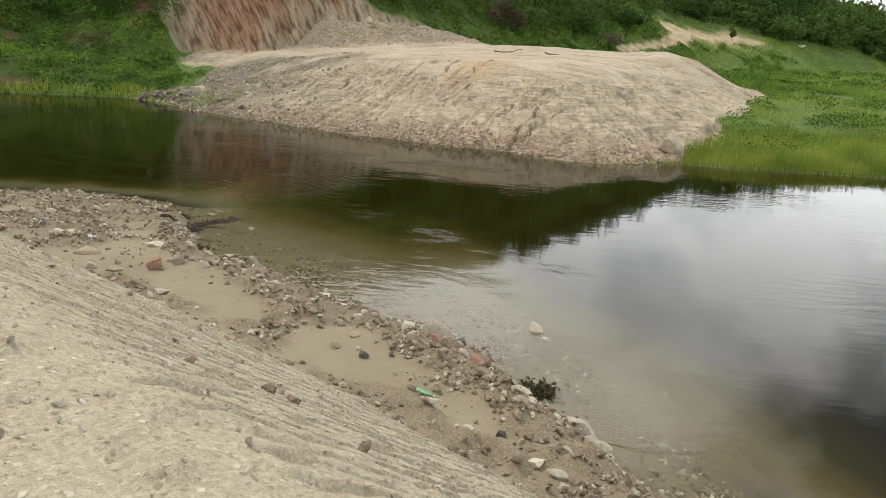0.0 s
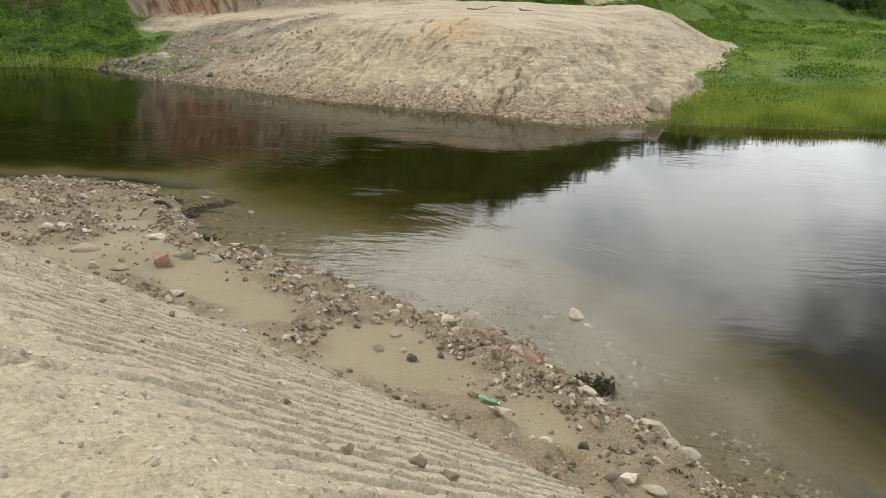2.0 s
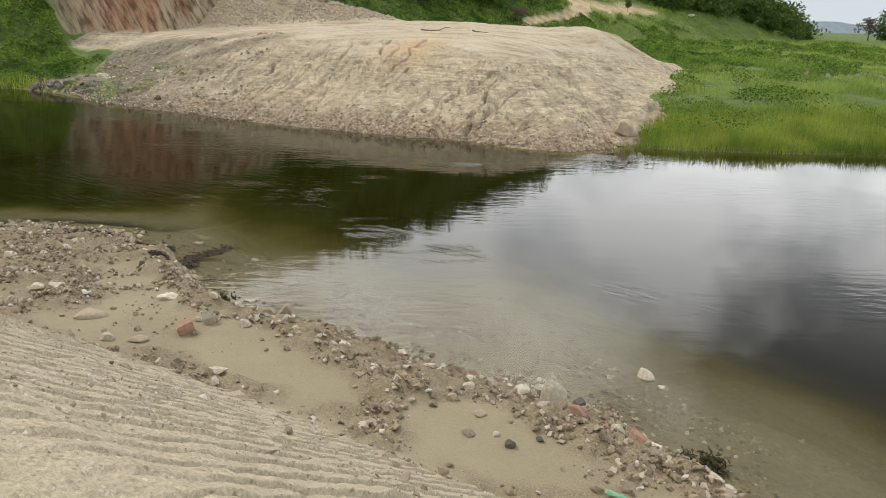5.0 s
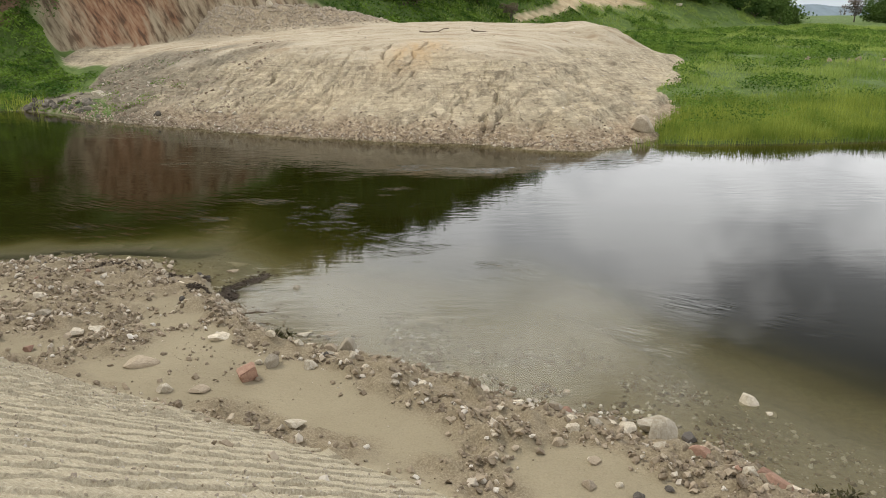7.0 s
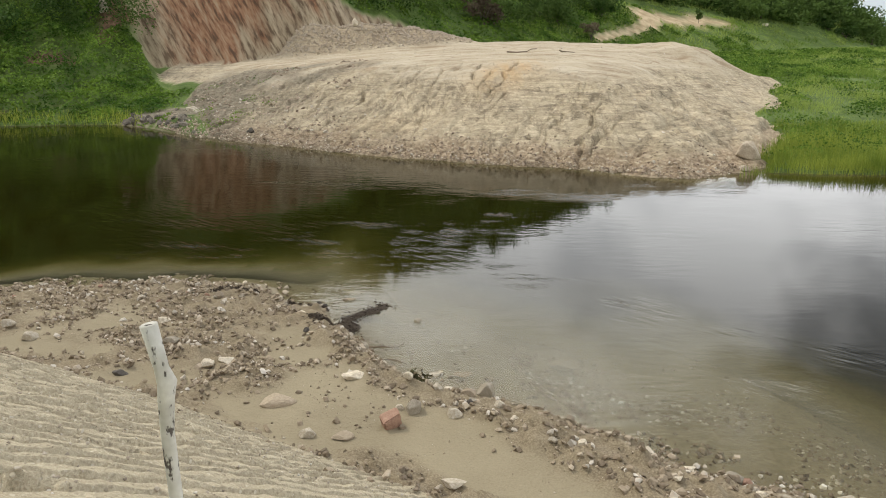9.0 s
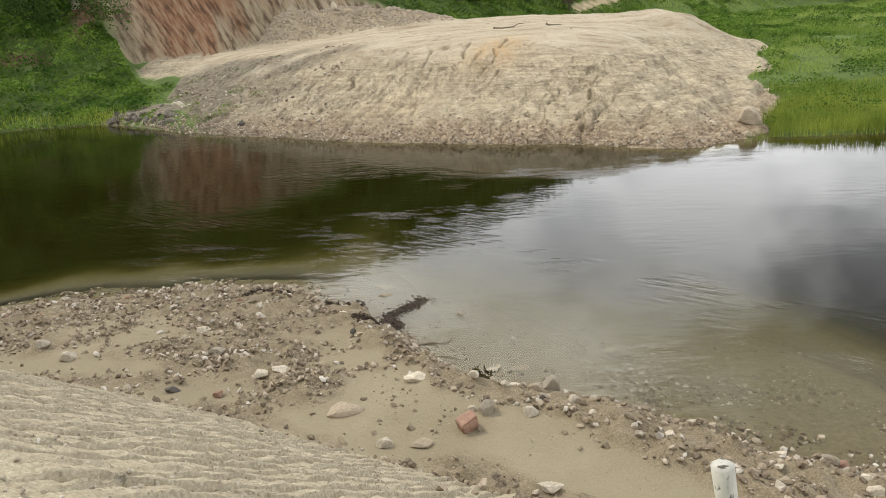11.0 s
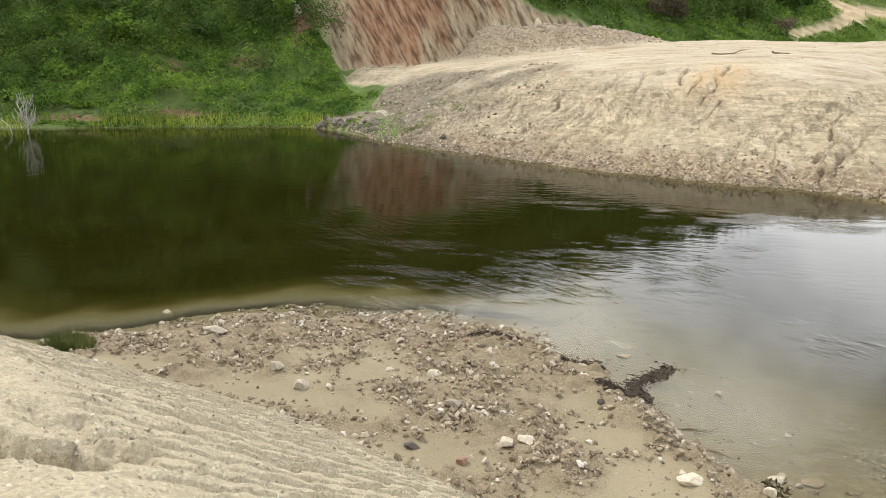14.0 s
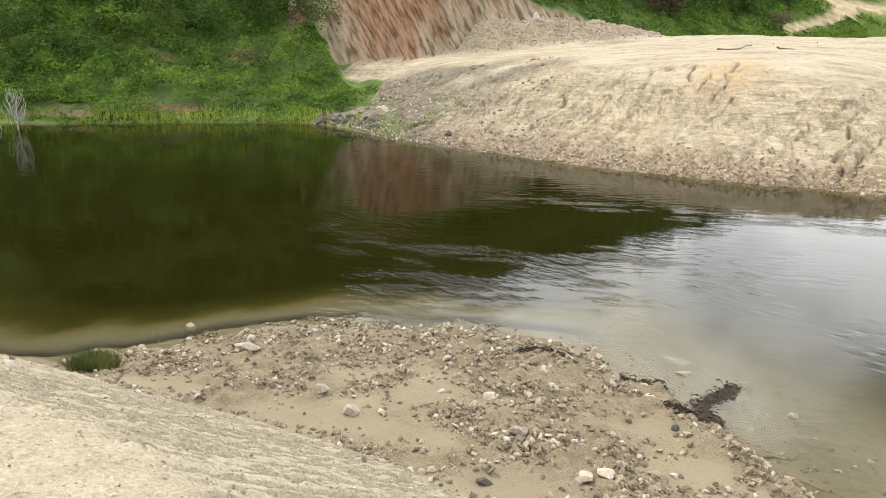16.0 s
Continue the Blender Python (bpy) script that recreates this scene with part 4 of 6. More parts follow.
def plant_cover(x, y):
    """How far plants cover the far ground there, 0 to 1, and its height."""
    z, d, on, cut, heap, dist, az = far_height(x, y, False)
    cover = np.clip(1 - on - cut, 0, 1) * (d > -0.25)
    for bx, by, rx_, ry_ in BARE:
        cover = cover * (np.hypot((x - bx) / rx_, (y - by) / ry_) + 0.3 * fbm(x, y, 2, 75) > 0.95)
    return cover, z, d


def track_gap(x, y, room=0.3):
    away = np.full(x.shape, 99.0)
    for k in range(len(TRACK_X) - 1):
        ax, ay, bx, by = TRACK_X[k], TRACK_Y[k], TRACK_X[k + 1], TRACK_Y[k + 1]
        t = np.clip(((x - ax) * (bx - ax) + (y - ay) * (by - ay)) / ((bx - ax) ** 2 + (by - ay) ** 2), 0, 1)
        away = np.minimum(away, np.hypot(x - ax - t * (bx - ax), y - ay - t * (by - ay)) - TRACK_HALF[k] - room)
    return away > 0


def stuff(name, v, f, mat, label, category):
    return tagged(new(name, mesh_from(name, v, f, mat)), label, category, kind="stuff")


# creepers and low shrubs on the steep green shore
x, y = scatter(300000, -75, -18, 55, 105)
c, z, d = plant_cover(x, y)
dist_, az_ = np.hypot(x + 4, y - 3), np.degrees(np.arctan2(x + 4, y - 3))
c = c * ((az_ + 0.12 * (dist_ - 72) < -22.1) | (y < 65))          # none hang over the cut
lumps = fbm(x / 2.6, y / 2.6, 3, 91)
keep = (c > 0.95) & (rng.uniform(0, 1, len(x)) < np.clip(0.75 + 0.4 * lumps, 0.15, 1)) & ((y < 80) | (rng.uniform(0, 1, len(x)) < 0.55)) & (np.hypot((x + 26.0) / 3.4, (y - 57.6) / 1.9) > 0.75 + 0.45 * lumps) & (rng.uniform(0, 1, len(x)) < sstep(-24.2, -28.5, x + 1.6 * lumps) + (y > 66))
x, y, z, lumps, d = x[keep], y[keep], z[keep], lumps[keep], d[keep]
thicket = Canopy(-75, -18, 55, 105, ((0.5, 1.1, 0.9, 2300), (1.0, 2.2, 1.05, 420)), 90)
top, nrm = thicket.at(x, y)
low = sstep(0.2, 3, d) * (1 - 0.75 * sstep(-36, -31, x) * (y < 84))
pts = np.stack([x, y, z + top * low * (1 - 0.45 * rng.uniform(0, 1, len(x)) ** 2.5)], 1)
v, f = leaves_on(pts, nrm * np.stack([low, low, np.ones(len(x))], 1), 0.27, 0.19)
stuff("creepers", v, f, LEAF_LOW, "dense green creepers and low shrubs covering the steep shore", "creeper")

# reedy fringe below the creepers and dead brush on the bare patches
x, y = scatter(16000, -62, -27, 52, 62)
c, z, d = plant_cover(x, y)
keep = (c > 0.5) & (d < 1.6) & (rng.uniform(0, 1, len(x)) < np.clip(0.55 + 0.8 * fbm(x / 2.5, y / 2.5, 2, 96), 0, 1))
x, y, z = x[keep], y[keep], z[keep]
v, f = blade_tris(np.stack([x, y, z - 0.05], 1), rng.uniform(0.35, 1.0, len(x)), 0.05, 0.2)
stuff("shore_grass", v, f, REED, "yellow-green reedy grass fringing the green shore", "grass")
x, y = scatter(9000, -50, -33, 57, 79)
near_bare = np.full(len(x), 9.0)
for bx, by, rx_, ry_ in BARE:
    near_bare = np.minimum(near_bare, np.hypot((x - bx) / rx_, (y - by) / ry_))
keep = (near_bare < 1.15) & (rng.uniform(0, 1, len(x)) < 0.6)
x, y = x[keep], y[keep]
z = far_height(x, y, False)[0]
v, f = leaf_quads(np.stack([x, y, z + rng.uniform(0, 0.35, len(x))], 1), 0.45, 0.07, 0.4)
stuff("dead_brush", v, f, DRY, "dead brown brush lying on bare soil", "brush")

# straggling weeds over the mound's grey end
x, y = scatter(9000, -27, -17, 51, 66)
z, d, on = far_height(x, y, False)[:3]
keep = (on > 0.5) & (rng.uniform(0, 1, len(x)) < np.clip(1.6 * fbm(x / 1.6, y / 1.6, 3, 94) - 0.5 + 0.2 * (-20 - x) / 5, 0, 0.9)) & (d > 1)
x, y, z = x[keep], y[keep], z[keep]
v, f = leaf_quads(np.stack([x, y, z + rng.uniform(0.02, 0.25, len(x))], 1), 0.13, 0.07, 0.5)
stuff("straggling_weeds", v, f, LEAF_LOW, "straggling green weeds over the mound's grey end", "weeds")

# scrub on the hill behind the mound
x, y = scatter(150000, -24, 34, 74, 138)
c, z, d = plant_cover(x, y)
lumps = fbm(x / 3.2, y / 3.2, 3, 92)
keep = (c > 0.95) & (rng.uniform(0, 1, len(x)) < np.clip(0.6 + 0.5 * lumps, 0.12, 1)) & track_gap(x, y)
x, y, z, lumps = x[keep], y[keep], z[keep], lumps[keep]
thicket = Canopy(-24, 34, 74, 138, ((0.7, 1.5, 0.7, 1500), (1.4, 2.4, 0.7, 160)), 98)
top, nrm = thicket.at(x, y)
far_, az_ = np.hypot(x + 4, y - 3), np.degrees(np.arctan2(x + 4, y - 3))
low = 0.28 + 0.72 * sstep(0, 8, far_ - np.interp(az_, AZ, BASE))      # low herbs before the woods begin
pts = np.stack([x, y, z + low * top * (1 - 0.45 * rng.uniform(0, 1, len(x)) ** 2.5)], 1)
v, f = leaves_on(pts, nrm, 0.36, 0.25)
stuff("hill_scrub", v, f, LEAF_LOW, "low green scrub on the slope behind the mound", "scrub")

# reeds and tall grass along the right-hand shore
x, y = scatter(90000, 7.5, 48, 36, 50)
c, z, d = plant_cover(x, y)
keep = (c > 0.5) & (rng.uniform(0, 1, len(x)) < np.exp(-d / 5.0) + 0.12)
x, y, z, d = x[keep], y[keep], z[keep], d[keep]
h = rng.uniform(0.5, 1.15, len(x)) * (0.75 + 0.35 * vnoise(x / 2, y / 2, 93))
v, f = blade_tris(np.stack([x, y, z - 0.05], 1), h, 0.035 + 0.0 * h, 0.16)
stuff("reeds", v, f, REED, "bright green reeds and tall grass standing at the water's edge", "reeds")

# meadow
x, y = scatter(520000, 5, 110, 38, 190)
c, z, d = plant_cover(x, y)
far = np.hypot(x + 4, y)
keep = (c > 0.5) & (rng.uniform(0, 1, len(x)) < np.clip((58 / far) ** 1.6, 0.3, 1)) & track_gap(x, y)
x, y, z, far = x[keep], y[keep], z[keep], far[keep]
lumps = np.clip(0.6 + 0.6 * fbm(x / 4, y / 4, 3, 95), 0.1, 1.5)
h = rng.uniform(0.25, 0.8, len(x)) * lumps
v, f = blade_tris(np.stack([x, y, z - 0.05], 1), h, 0.045 * (far / 45), 0.4)
stuff("meadow_grass", v, f, GRASS, "lush green meadow grass and weeds on the rising ground", "grass")
n = 90000
x, y = scatter(n * 3, 7, 90, 39, 150)
c, z, d = plant_cover(x, y)
lumps = fbm(x / 3.5, y / 3.5, 3, 97)
keep = (c > 0.5) & (lumps > 0.2) & track_gap(x, y)
x, y, z, lumps = x[keep], y[keep], z[keep], lumps[keep]
v, f = leaf_quads(np.stack([x, y, z + rng.uniform(0, 1, len(x)) * np.clip(lumps + 0.2, 0, 1.2) * 0.9], 1), 0.1 + 0.0018 * y, 0.06 + 0.0012 * y, 0.5)
stuff("meadow_weeds", v, f, LEAF_LOW, "low leafy weeds growing in drifts through the meadow", "weeds")


def crown_points(count, radius, height, lobes, squash=0.8):
    """Leaf places in an uneven crown made of several lobes, its foot at 0."""
    cen = np.stack([rng.normal(0, 0.42, lobes) * radius, rng.normal(0, 0.42, lobes) * radius, height * (0.45 + 0.4 * rng.uniform(-0.6, 1, lobes))], 1)
    rad = radius * rng.uniform(0.35, 0.62, lobes)
    k = rng.integers(0, lobes, count)
    p = rng.normal(size=(count, 3))
    p /= np.linalg.norm(p, axis=1, keepdims=True)
    p *= (rad[k] * rng.uniform(0.55, 1.08, count))[:, None]
    p[:, 2] *= squash
    return cen[k] + p


def hill_point(azimuth, distance):
    a = np.radians(azimuth)
    return -4 + distance * np.sin(a), 3 + distance * np.cos(a)


# woods on the hill
vs, fs, total = [], [], 0
a = rng.uniform(-62, 30.2, 2300)
bd, rdeg = np.interp(a, AZ, BASE), np.interp(a, AZ, RIDGE)
r = bd + 6 + (208 - bd) * rng.uniform(0, 1, 2300) ** 0.9
tx, ty = hill_point(a, r)
cov, tz, td = plant_cover(tx, ty)
for k in np.nonzero((cov > 0.5) & ((r - bd > 14) | (a > -24)) & track_gap(tx, ty, 5.0) & ((a < 21) | (r - bd > 8)))[0]:
    size = rng.uniform(2.0, 4.2) * (0.75 if a[k] < -20 and r[k] < 110 else 1.0)
    near_ = np.clip(r[k] / 150, 0.5, 1.2)
    p = crown_points(int(190 / near_ ** 1.6), size, size * rng.uniform(1.3, 1.9), 6) + np.array([tx[k], ty[k], tz[k] - 0.5])
    vv, ff = leaf_quads(p, 0.58 * near_ ** 1.3, 0.42 * near_ ** 1.3, 0.6)
    vs.append(vv)
    fs.append(ff + total)
    total += len(vv)
stuff("woods", np.concatenate(vs), np.concatenate(fs), LEAF_TREE, "dense dark green scrub woods covering the far hill", "woods")


def far_ridge():
    x = np.linspace(1000, 3600, 90)
    top = 112 + 14 * fbm(x / 420, 0 * x, 3, 99) - 0.00001 * (x - 1900) ** 2
    v = np.concatenate([np.stack([x, 3000 + 0 * x, 0 * x - 20], 1), np.stack([x, 3300 + 0 * x, top], 1)])
    k = np.arange(89)
    f = np.stack([k, k + 1, k + 91, k + 90], 1)
    m = simple("far_hill", (0.17, 0.22, 0.25), (0.21, 0.26, 0.29), 0.004, 1, 0.1, 1.0, 0, "Object")
    tagged(new("backdrop", mesh_from("backdrop", v, f, m, True)), "blue-grey range of hills on the horizon", "hills", kind="structure")


far_ridge()


# ---- stones and rubble ----
def hull_rock(points=16, seed=0, flat=0.7):
    """An angular stone about one unit across, its foot near 0."""
    r = random.Random(seed)
    bm = bmesh.new()
    for _ in range(points):
        zf_ = 1 - 2 * (_ + 0.5) / points
        a_ = _ * 2.4 + r.uniform(-0.5, 0.5)
        w_ = math.sqrt(max(0, 1 - zf_ * zf_))
        p = Vector((w_ * math.cos(a_), w_ * math.sin(a_), zf_)) * r.uniform(0.36, 0.54)
        bm.verts.new((p.x, p.y * r.uniform(0.75, 1.0), p.z * flat))
    out = bmesh.ops.convex_hull(bm, input=bm.verts)
    bmesh.ops.delete(bm, geom=[g for g in out["geom_interior"] if isinstance(g, bmesh.types.BMVert)], context="VERTS")
    bmesh.ops.recalc_face_normals(bm, faces=bm.faces)
    return bm


def chipped_rock(seed, flat):
    """A rounded block with broken facets, about one unit across."""
    r = random.Random(seed)
    bm = bmesh.new()
    bmesh.ops.create_icosphere(bm, subdivisions=3, radius=0.5)
    cuts = [(Vector((r.gauss(0, 1), r.gauss(0, 1), r.gauss(0, 1))).normalized(), r.uniform(0.23, 0.39)) for _ in range(10)]
    for vtx in bm.verts:
        p = vtx.co.copy()
        for nrm, h in cuts:
            over = p.dot(nrm) - h
            if over > 0:
                p -= nrm * over * 0.96
        p *= 1 + 0.05 * noise.noise(p * 5 + Vector((seed, 0, 0)))
        vtx.co = Vector((p.x, p.y, p.z * flat))
    return bm


ROCKS = []
for k in range(9):
    bm = chipped_rock(100 + k, (0.65, 0.8, 0.95)[k % 3])
    me = bpy.data.meshes.new("stone")
    bm.to_mesh(me)
    bm.free()
    for p in me.polygons:
        p.use_smooth = False
    ROCKS.append(me)
ROCK_BY = {}


def stone(x, y, sx, sy, sz, mat, shape, turn, label, group="stones along the shore", sink=0.25, name="stone", tilt=0.0, z=None):
    key = (shape % len(ROCKS), mat.name)
    if key not in ROCK_BY:
        me = ROCKS[shape % len(ROCKS)].copy()
        me.materials.append(mat)
        ROCK_BY[key] = me
    ob = new(name, ROCK_BY[key])
    gz = float(ground(np.array([x]), np.array([y]))[0]) if z is None else z
    if group == "stones along the shore":
        sx, sy, sz = sx * 0.92, sy * 0.92, sz * 0.92
    ob.matrix_world = pose(x, y, gz + sz * (0.33 - sink * 0.5), tilt, tilt * 0.6, turn) @ Matrix.Diagonal((sx, sy, sz * 1.4, 1))
    return tagged(ob, label, "stone", group)


PALE = "pale cream stone lying at the waterline"
# the stones that stand out, one by one
stone(-5.07, 15.50, 0.42, 0.34, 0.36, STONE, 2, 40, "white angular stone standing in shallow water by the rubble", tilt=14)
stone(-5.34, 15.33, 0.34, 0.28, 0.2, TANSTONE, 4, 10, "brown stone half sunk in the shallow water")
stone(-5.71, 15.36, 0.36, 0.28, 0.2, STONE, 1, 70, "white stone on the rubble at the water's edge")
stone(-5.86, 15.14, 0.22, 0.2, 0.18, STONE, 5, 20, "small white stone on the rubble at the water's edge")
stone(-5.93, 16.45, 0.4, 0.24, 0.14, STONE, 3, 5, "flat pale stone just above shallow water")
stone(-5.45, 16.5, 0.46, 0.28, 0.1, TANSTONE, 6, 15, "flat tan stone under shallow water")
stone(-6.22, 14.42, 0.36, 0.26, 0.36, STONE, 7, 65, "grey-tan upright stone next to the brick lump", tilt=10)
stone(-5.62, 14.3, 0.3, 0.26, 0.2, STONE, 0, 15, "pale stone on the rubble ridge")
stone(-4.97, 14.55, 0.25, 0.2, 0.2, STONE, 8, 15, "small white stone at the water's edge")
stone(-8.23, 14.72, 0.66, 0.4, 0.17, TANSTONE, 8, 12, "large ochre stone bedded in the drying mud", tilt=9)
stone(-7.14, 13.72, 0.42, 0.3, 0.14, TANSTONE, 1, 30, "brown stone bedded at the foot of the bank")
stone(-7.62, 13.75, 0.3, 0.26, 0.16, STONE, 2, 80, "pale stone bedded at the foot of the bank")
stone(-5.68, 12.55, 0.5, 0.24, 0.14, STONE, 3, -20, "flat white stone at the foot of the bank")
stone(-7.18, 15.6, 0.62, 0.36, 0.17, STONE, 5, 10, "broad pale stone on the rubble ridge", sink=0.5)
stone(-3.43, 13.95, 0.4, 0.22, 0.16, STONE, 0, 10, PALE)
stone(-3.05, 13.6, 0.28, 0.24, 0.2, STONE, 6, 50, PALE)
stone(-2.67, 13.2, 0.44, 0.2, 0.13, STONE, 3, 5, PALE)
stone(-2.16, 12.98, 0.46, 0.26, 0.2, STONE, 8, -15, PALE)
stone(-1.98, 12.9, 0.3, 0.22, 0.22, BRICK, 2, 30, "reddish-brown stone wedged among pale stones")
stone(-2.1, 12.6, 0.3, 0.24, 0.2, STONE, 7, 30, PALE)
stone(-1.35, 12.25, 0.42, 0.3, 0.2, STONE, 1, 70, PALE)
stone(-1.75, 12.3, 0.34, 0.22, 0.16, STONE, 4, -40, PALE)
stone(-0.80, 12.66, 0.72, 0.42, 0.26, STONE, 5, -8, "broad flat cream stone at the waterline", tilt=5)
stone(-0.92, 12.16, 0.56, 0.3, 0.48, STONE, 8, -5, "rounded cream and brown stone leaning on another", tilt=-18)
stone(-0.45, 12.3, 0.34, 0.26, 0.2, DARKSTONE, 3, 60, "dark wet stone at the waterline")
stone(0.86, 13.2, 0.4, 0.28, 0.27, STONE, 0, -38, "single rounded cream stone standing in shallow water", z=-0.03)
stone(1.02, 12.85, 0.26, 0.2, 0.16, STONE, 6, 20, "small pale stone in shallow water", z=-0.06)
stone(-0.15, 10.72, 0.4, 0.24, 0.24, BRICK, 6, -50, "rust-brown broken stone on the rubble ridge", tilt=12)
stone(-0.05, 11.15, 0.3, 0.24, 0.18, BRICK, 1, 20, "rust-brown broken stone on the rubble ridge")
stone(-0.35, 10.95, 0.34, 0.26, 0.22, STONE, 2, 35, "pale stone among rust-brown stones")
stone(0.15, 10.9, 0.4, 0.14, 0.14, STONE, 3, -35, "thin pale stone among rust-brown stones", tilt=15)
stone(-0.75, 11.35, 0.36, 0.24, 0.18, BRICK, 4, -20, "reddish stone on the rubble ridge")
stone(-1.15, 11.6, 0.38, 0.22, 0.18, STONE, 7, 5, PALE)
stone(0.53, 10.12, 0.5, 0.2, 0.2, STONE, 3, -62, "long pale stone on the ridge of rubble", tilt=10)
stone(1.22, 9.45, 0.52, 0.26, 0.26, STONE, 5, -35, "pale slab-shaped stone tipped at the waterline", tilt=14)
stone(1.37, 8.72, 0.34, 0.26, 0.16, STONE, 0, 10, PALE)
stone(1.3, 9.05, 0.3, 0.24, 0.16, STONE, 6, 50, PALE)
stone(0.57, 8.12, 0.32, 0.2, 0.12, STONE, 3, 10, "pale stone bedded in mud")
stone(0.8, 7.92, 0.34, 0.18, 0.12, STONE, 1, -20, "pale stone bedded in mud")
stone(-0.69, 9.13, 0.46, 0.16, 0.12, STONE, 3, -18, "long flat white stone lying on mud")
stone(-0.17, 8.73, 0.22, 0.18, 0.12, STONE, 4, 0, "small pale stone bedded in mud")
stone(-1.79, 10.66, 0.2, 0.16, 0.18, DARKSTONE, 7, 30, "black stone lying on smooth mud")
stone(0.2, 8.6, 0.18, 0.14, 0.12, DARKSTONE, 2, 30, "small black stone on mud")
stone(-16.05, 19.4, 0.62, 0.32, 0.18, STONE, 5, 6, "broad grey-white stone on the rubble ridge")
stone(-16.3, 20.1, 0.24, 0.2, 0.16, STONE, 8, 40, "white stone at the edge of deep water")
stone(-18.08, 20.9, 0.34, 0.26, 0.24, STONE, 1, 25, "white stone standing alone in the water", z=-0.08)
stone(-12.5, 21.05, 0.34, 0.3, 0.42, STONE, 7, 10, "white upright stone at the tip of the rubble", z=0.05)
stone(-13.98, 17.8, 0.36, 0.28, 0.2, STONE, 0, 30, "white stone lying on the mud flat")
stone(-13.3, 17.3, 0.4, 0.3, 0.2, STONE, 2, 60, "pale stone lying on the mud flat")
stone(-10.61, 17.1, 0.42, 0.26, 0.15, STONE, 4, 5, "flat pale stone lying on the mud flat")
stone(-9.42, 16.2, 0.36, 0.3, 0.24, STONE, 6, 25, "grey-white stone on the rubble")
stone(-9.7, 16.05, 0.36, 0.28, 0.22, STONE, 1, 70, "grey-white stone on the rubble")
stone(-10.22, 15.48, 0.26, 0.22, 0.2, BRICK, 3, 20, "broken red stone on the mud flat")
stone(-11.0, 15.75, 0.3, 0.18, 0.14, DARKSTONE, 5, 5, "dark stone on the mud flat")
stone(-11.2, 18.2, 0.36, 0.24, 0.17, STONE, 0, 35, "pale stone on the mud flat")
stone(-7.9, 21.0, 1.1, 0.3, 0.16, STONE, 3, -28, "long pale slab under clear shallow water", z=-0.09)
stone(-3.58, 17.2, 0.85, 0.45, 0.2, STONE, 5, 10, "broad grey slab lying under shallow water", z=-0.2)
stone(-6.25, 19.0, 0.34, 0.28, 0.2, STONE, 2, 20, "pale stone just under the water", z=-0.1)
stone(-7.85, 20.3, 0.46, 0.24, 0.14, TANSTONE, 3, 5, "tan stone breaking the water's surface", z=-0.03)

# broken hollow brick at the foot of the bank
bm = bmesh.new()
bmesh.ops.create_cube(bm, size=1, matrix=Matrix.Diagonal((0.27, 0.2, 0.2, 1)))
for vtx in bm.verts:
    vtx.co += Vector((random.uniform(-0.03, 0.03), random.uniform(-0.03, 0.03), random.uniform(-0.035, 0.03)))
bmesh.ops.bevel(bm, geom=bm.edges[:], offset=0.018, segments=2, affect="EDGES")
ob = part("brick", bm, BRICK)
ob.matrix_world = pose(-6.5, 14.04, 0.44, 8, -10, 28)
tagged(ob, "broken orange-red clay brick on the mud", "brick")
bm = bmesh.new()
bmesh.ops.create_cube(bm, size=1, matrix=Matrix.Diagonal((0.36, 0.2, 0.13, 1)))
bmesh.ops.bevel(bm, geom=bm.edges[:], offset=0.02, segments=2, affect="EDGES")
ob = part("brick", bm, BRICK)
ob.matrix_world = pose(-4.38, 14.85, 0.0, 10, 6, 12)
tagged(ob, "wet red clay brick half under shallow water", "brick")

# scattered stones that can be told apart
srng = random.Random(5)
count = 0
while count < 170:
    sx_ = srng.uniform(-18, 1.6)
    sy_ = float(np.interp(sx_, NEAR_X, NEAR_Y)) - abs(srng.gauss(0, 1.0)) * 1.4 + srng.uniform(-0.2, 0.6)
    u_, v_ = axes_uv(sx_, sy_)
    if v_ < 6.6 - max(0, u_ - 16) * 0.3:
        continue
    s_ = srng.uniform(0.1, 0.22) * (1.25 if srng.random() < 0.12 else 1)
    mat_ = srng.choice((STONE, STONE, STONE, STONE, TANSTONE, TANSTONE, TANSTONE, TANSTONE, TANSTONE, DARKSTONE, BRICK))
    lab = {"pale_stone": "small pale broken stone on the shore rubble", "tan_stone": "small tan stone on the shore rubble",
           "dark_stone": "small dark wet stone on the shore rubble", "fired_clay": "small reddish stone on the shore rubble"}[mat_.name]
    stone(sx_, sy_, s_, s_ * srng.uniform(0.6, 0.95), s_ * srng.uniform(0.4, 0.75), mat_, srng.randrange(9), srng.uniform(0, 360), lab, tilt=srng.uniform(-15, 15))
    count += 1


def gravel_material(name, stops):
    m, n, l, bsdf = material(name)
    geo = n.new("ShaderNodeNewGeometry")
    col = ramp(n, l, geo.outputs["Random Per Island"], stops)
    g = tex_noise(n, l, geo.outputs["Position"], 30, 4)
    col = mixed(n, l, 0.25, col, ramp(n, l, g, ((0.35, (0.15, 0.12, 0.085)), (0.65, (0.45, 0.39, 0.31)))))
    l.new(col, bsdf.inputs["Base Color"])
    bsdf.inputs["Roughness"].default_value = 0.9
    l.new(bump(n, l, g, 0.4, 0.01), bsdf.inputs["Normal"])
    return m


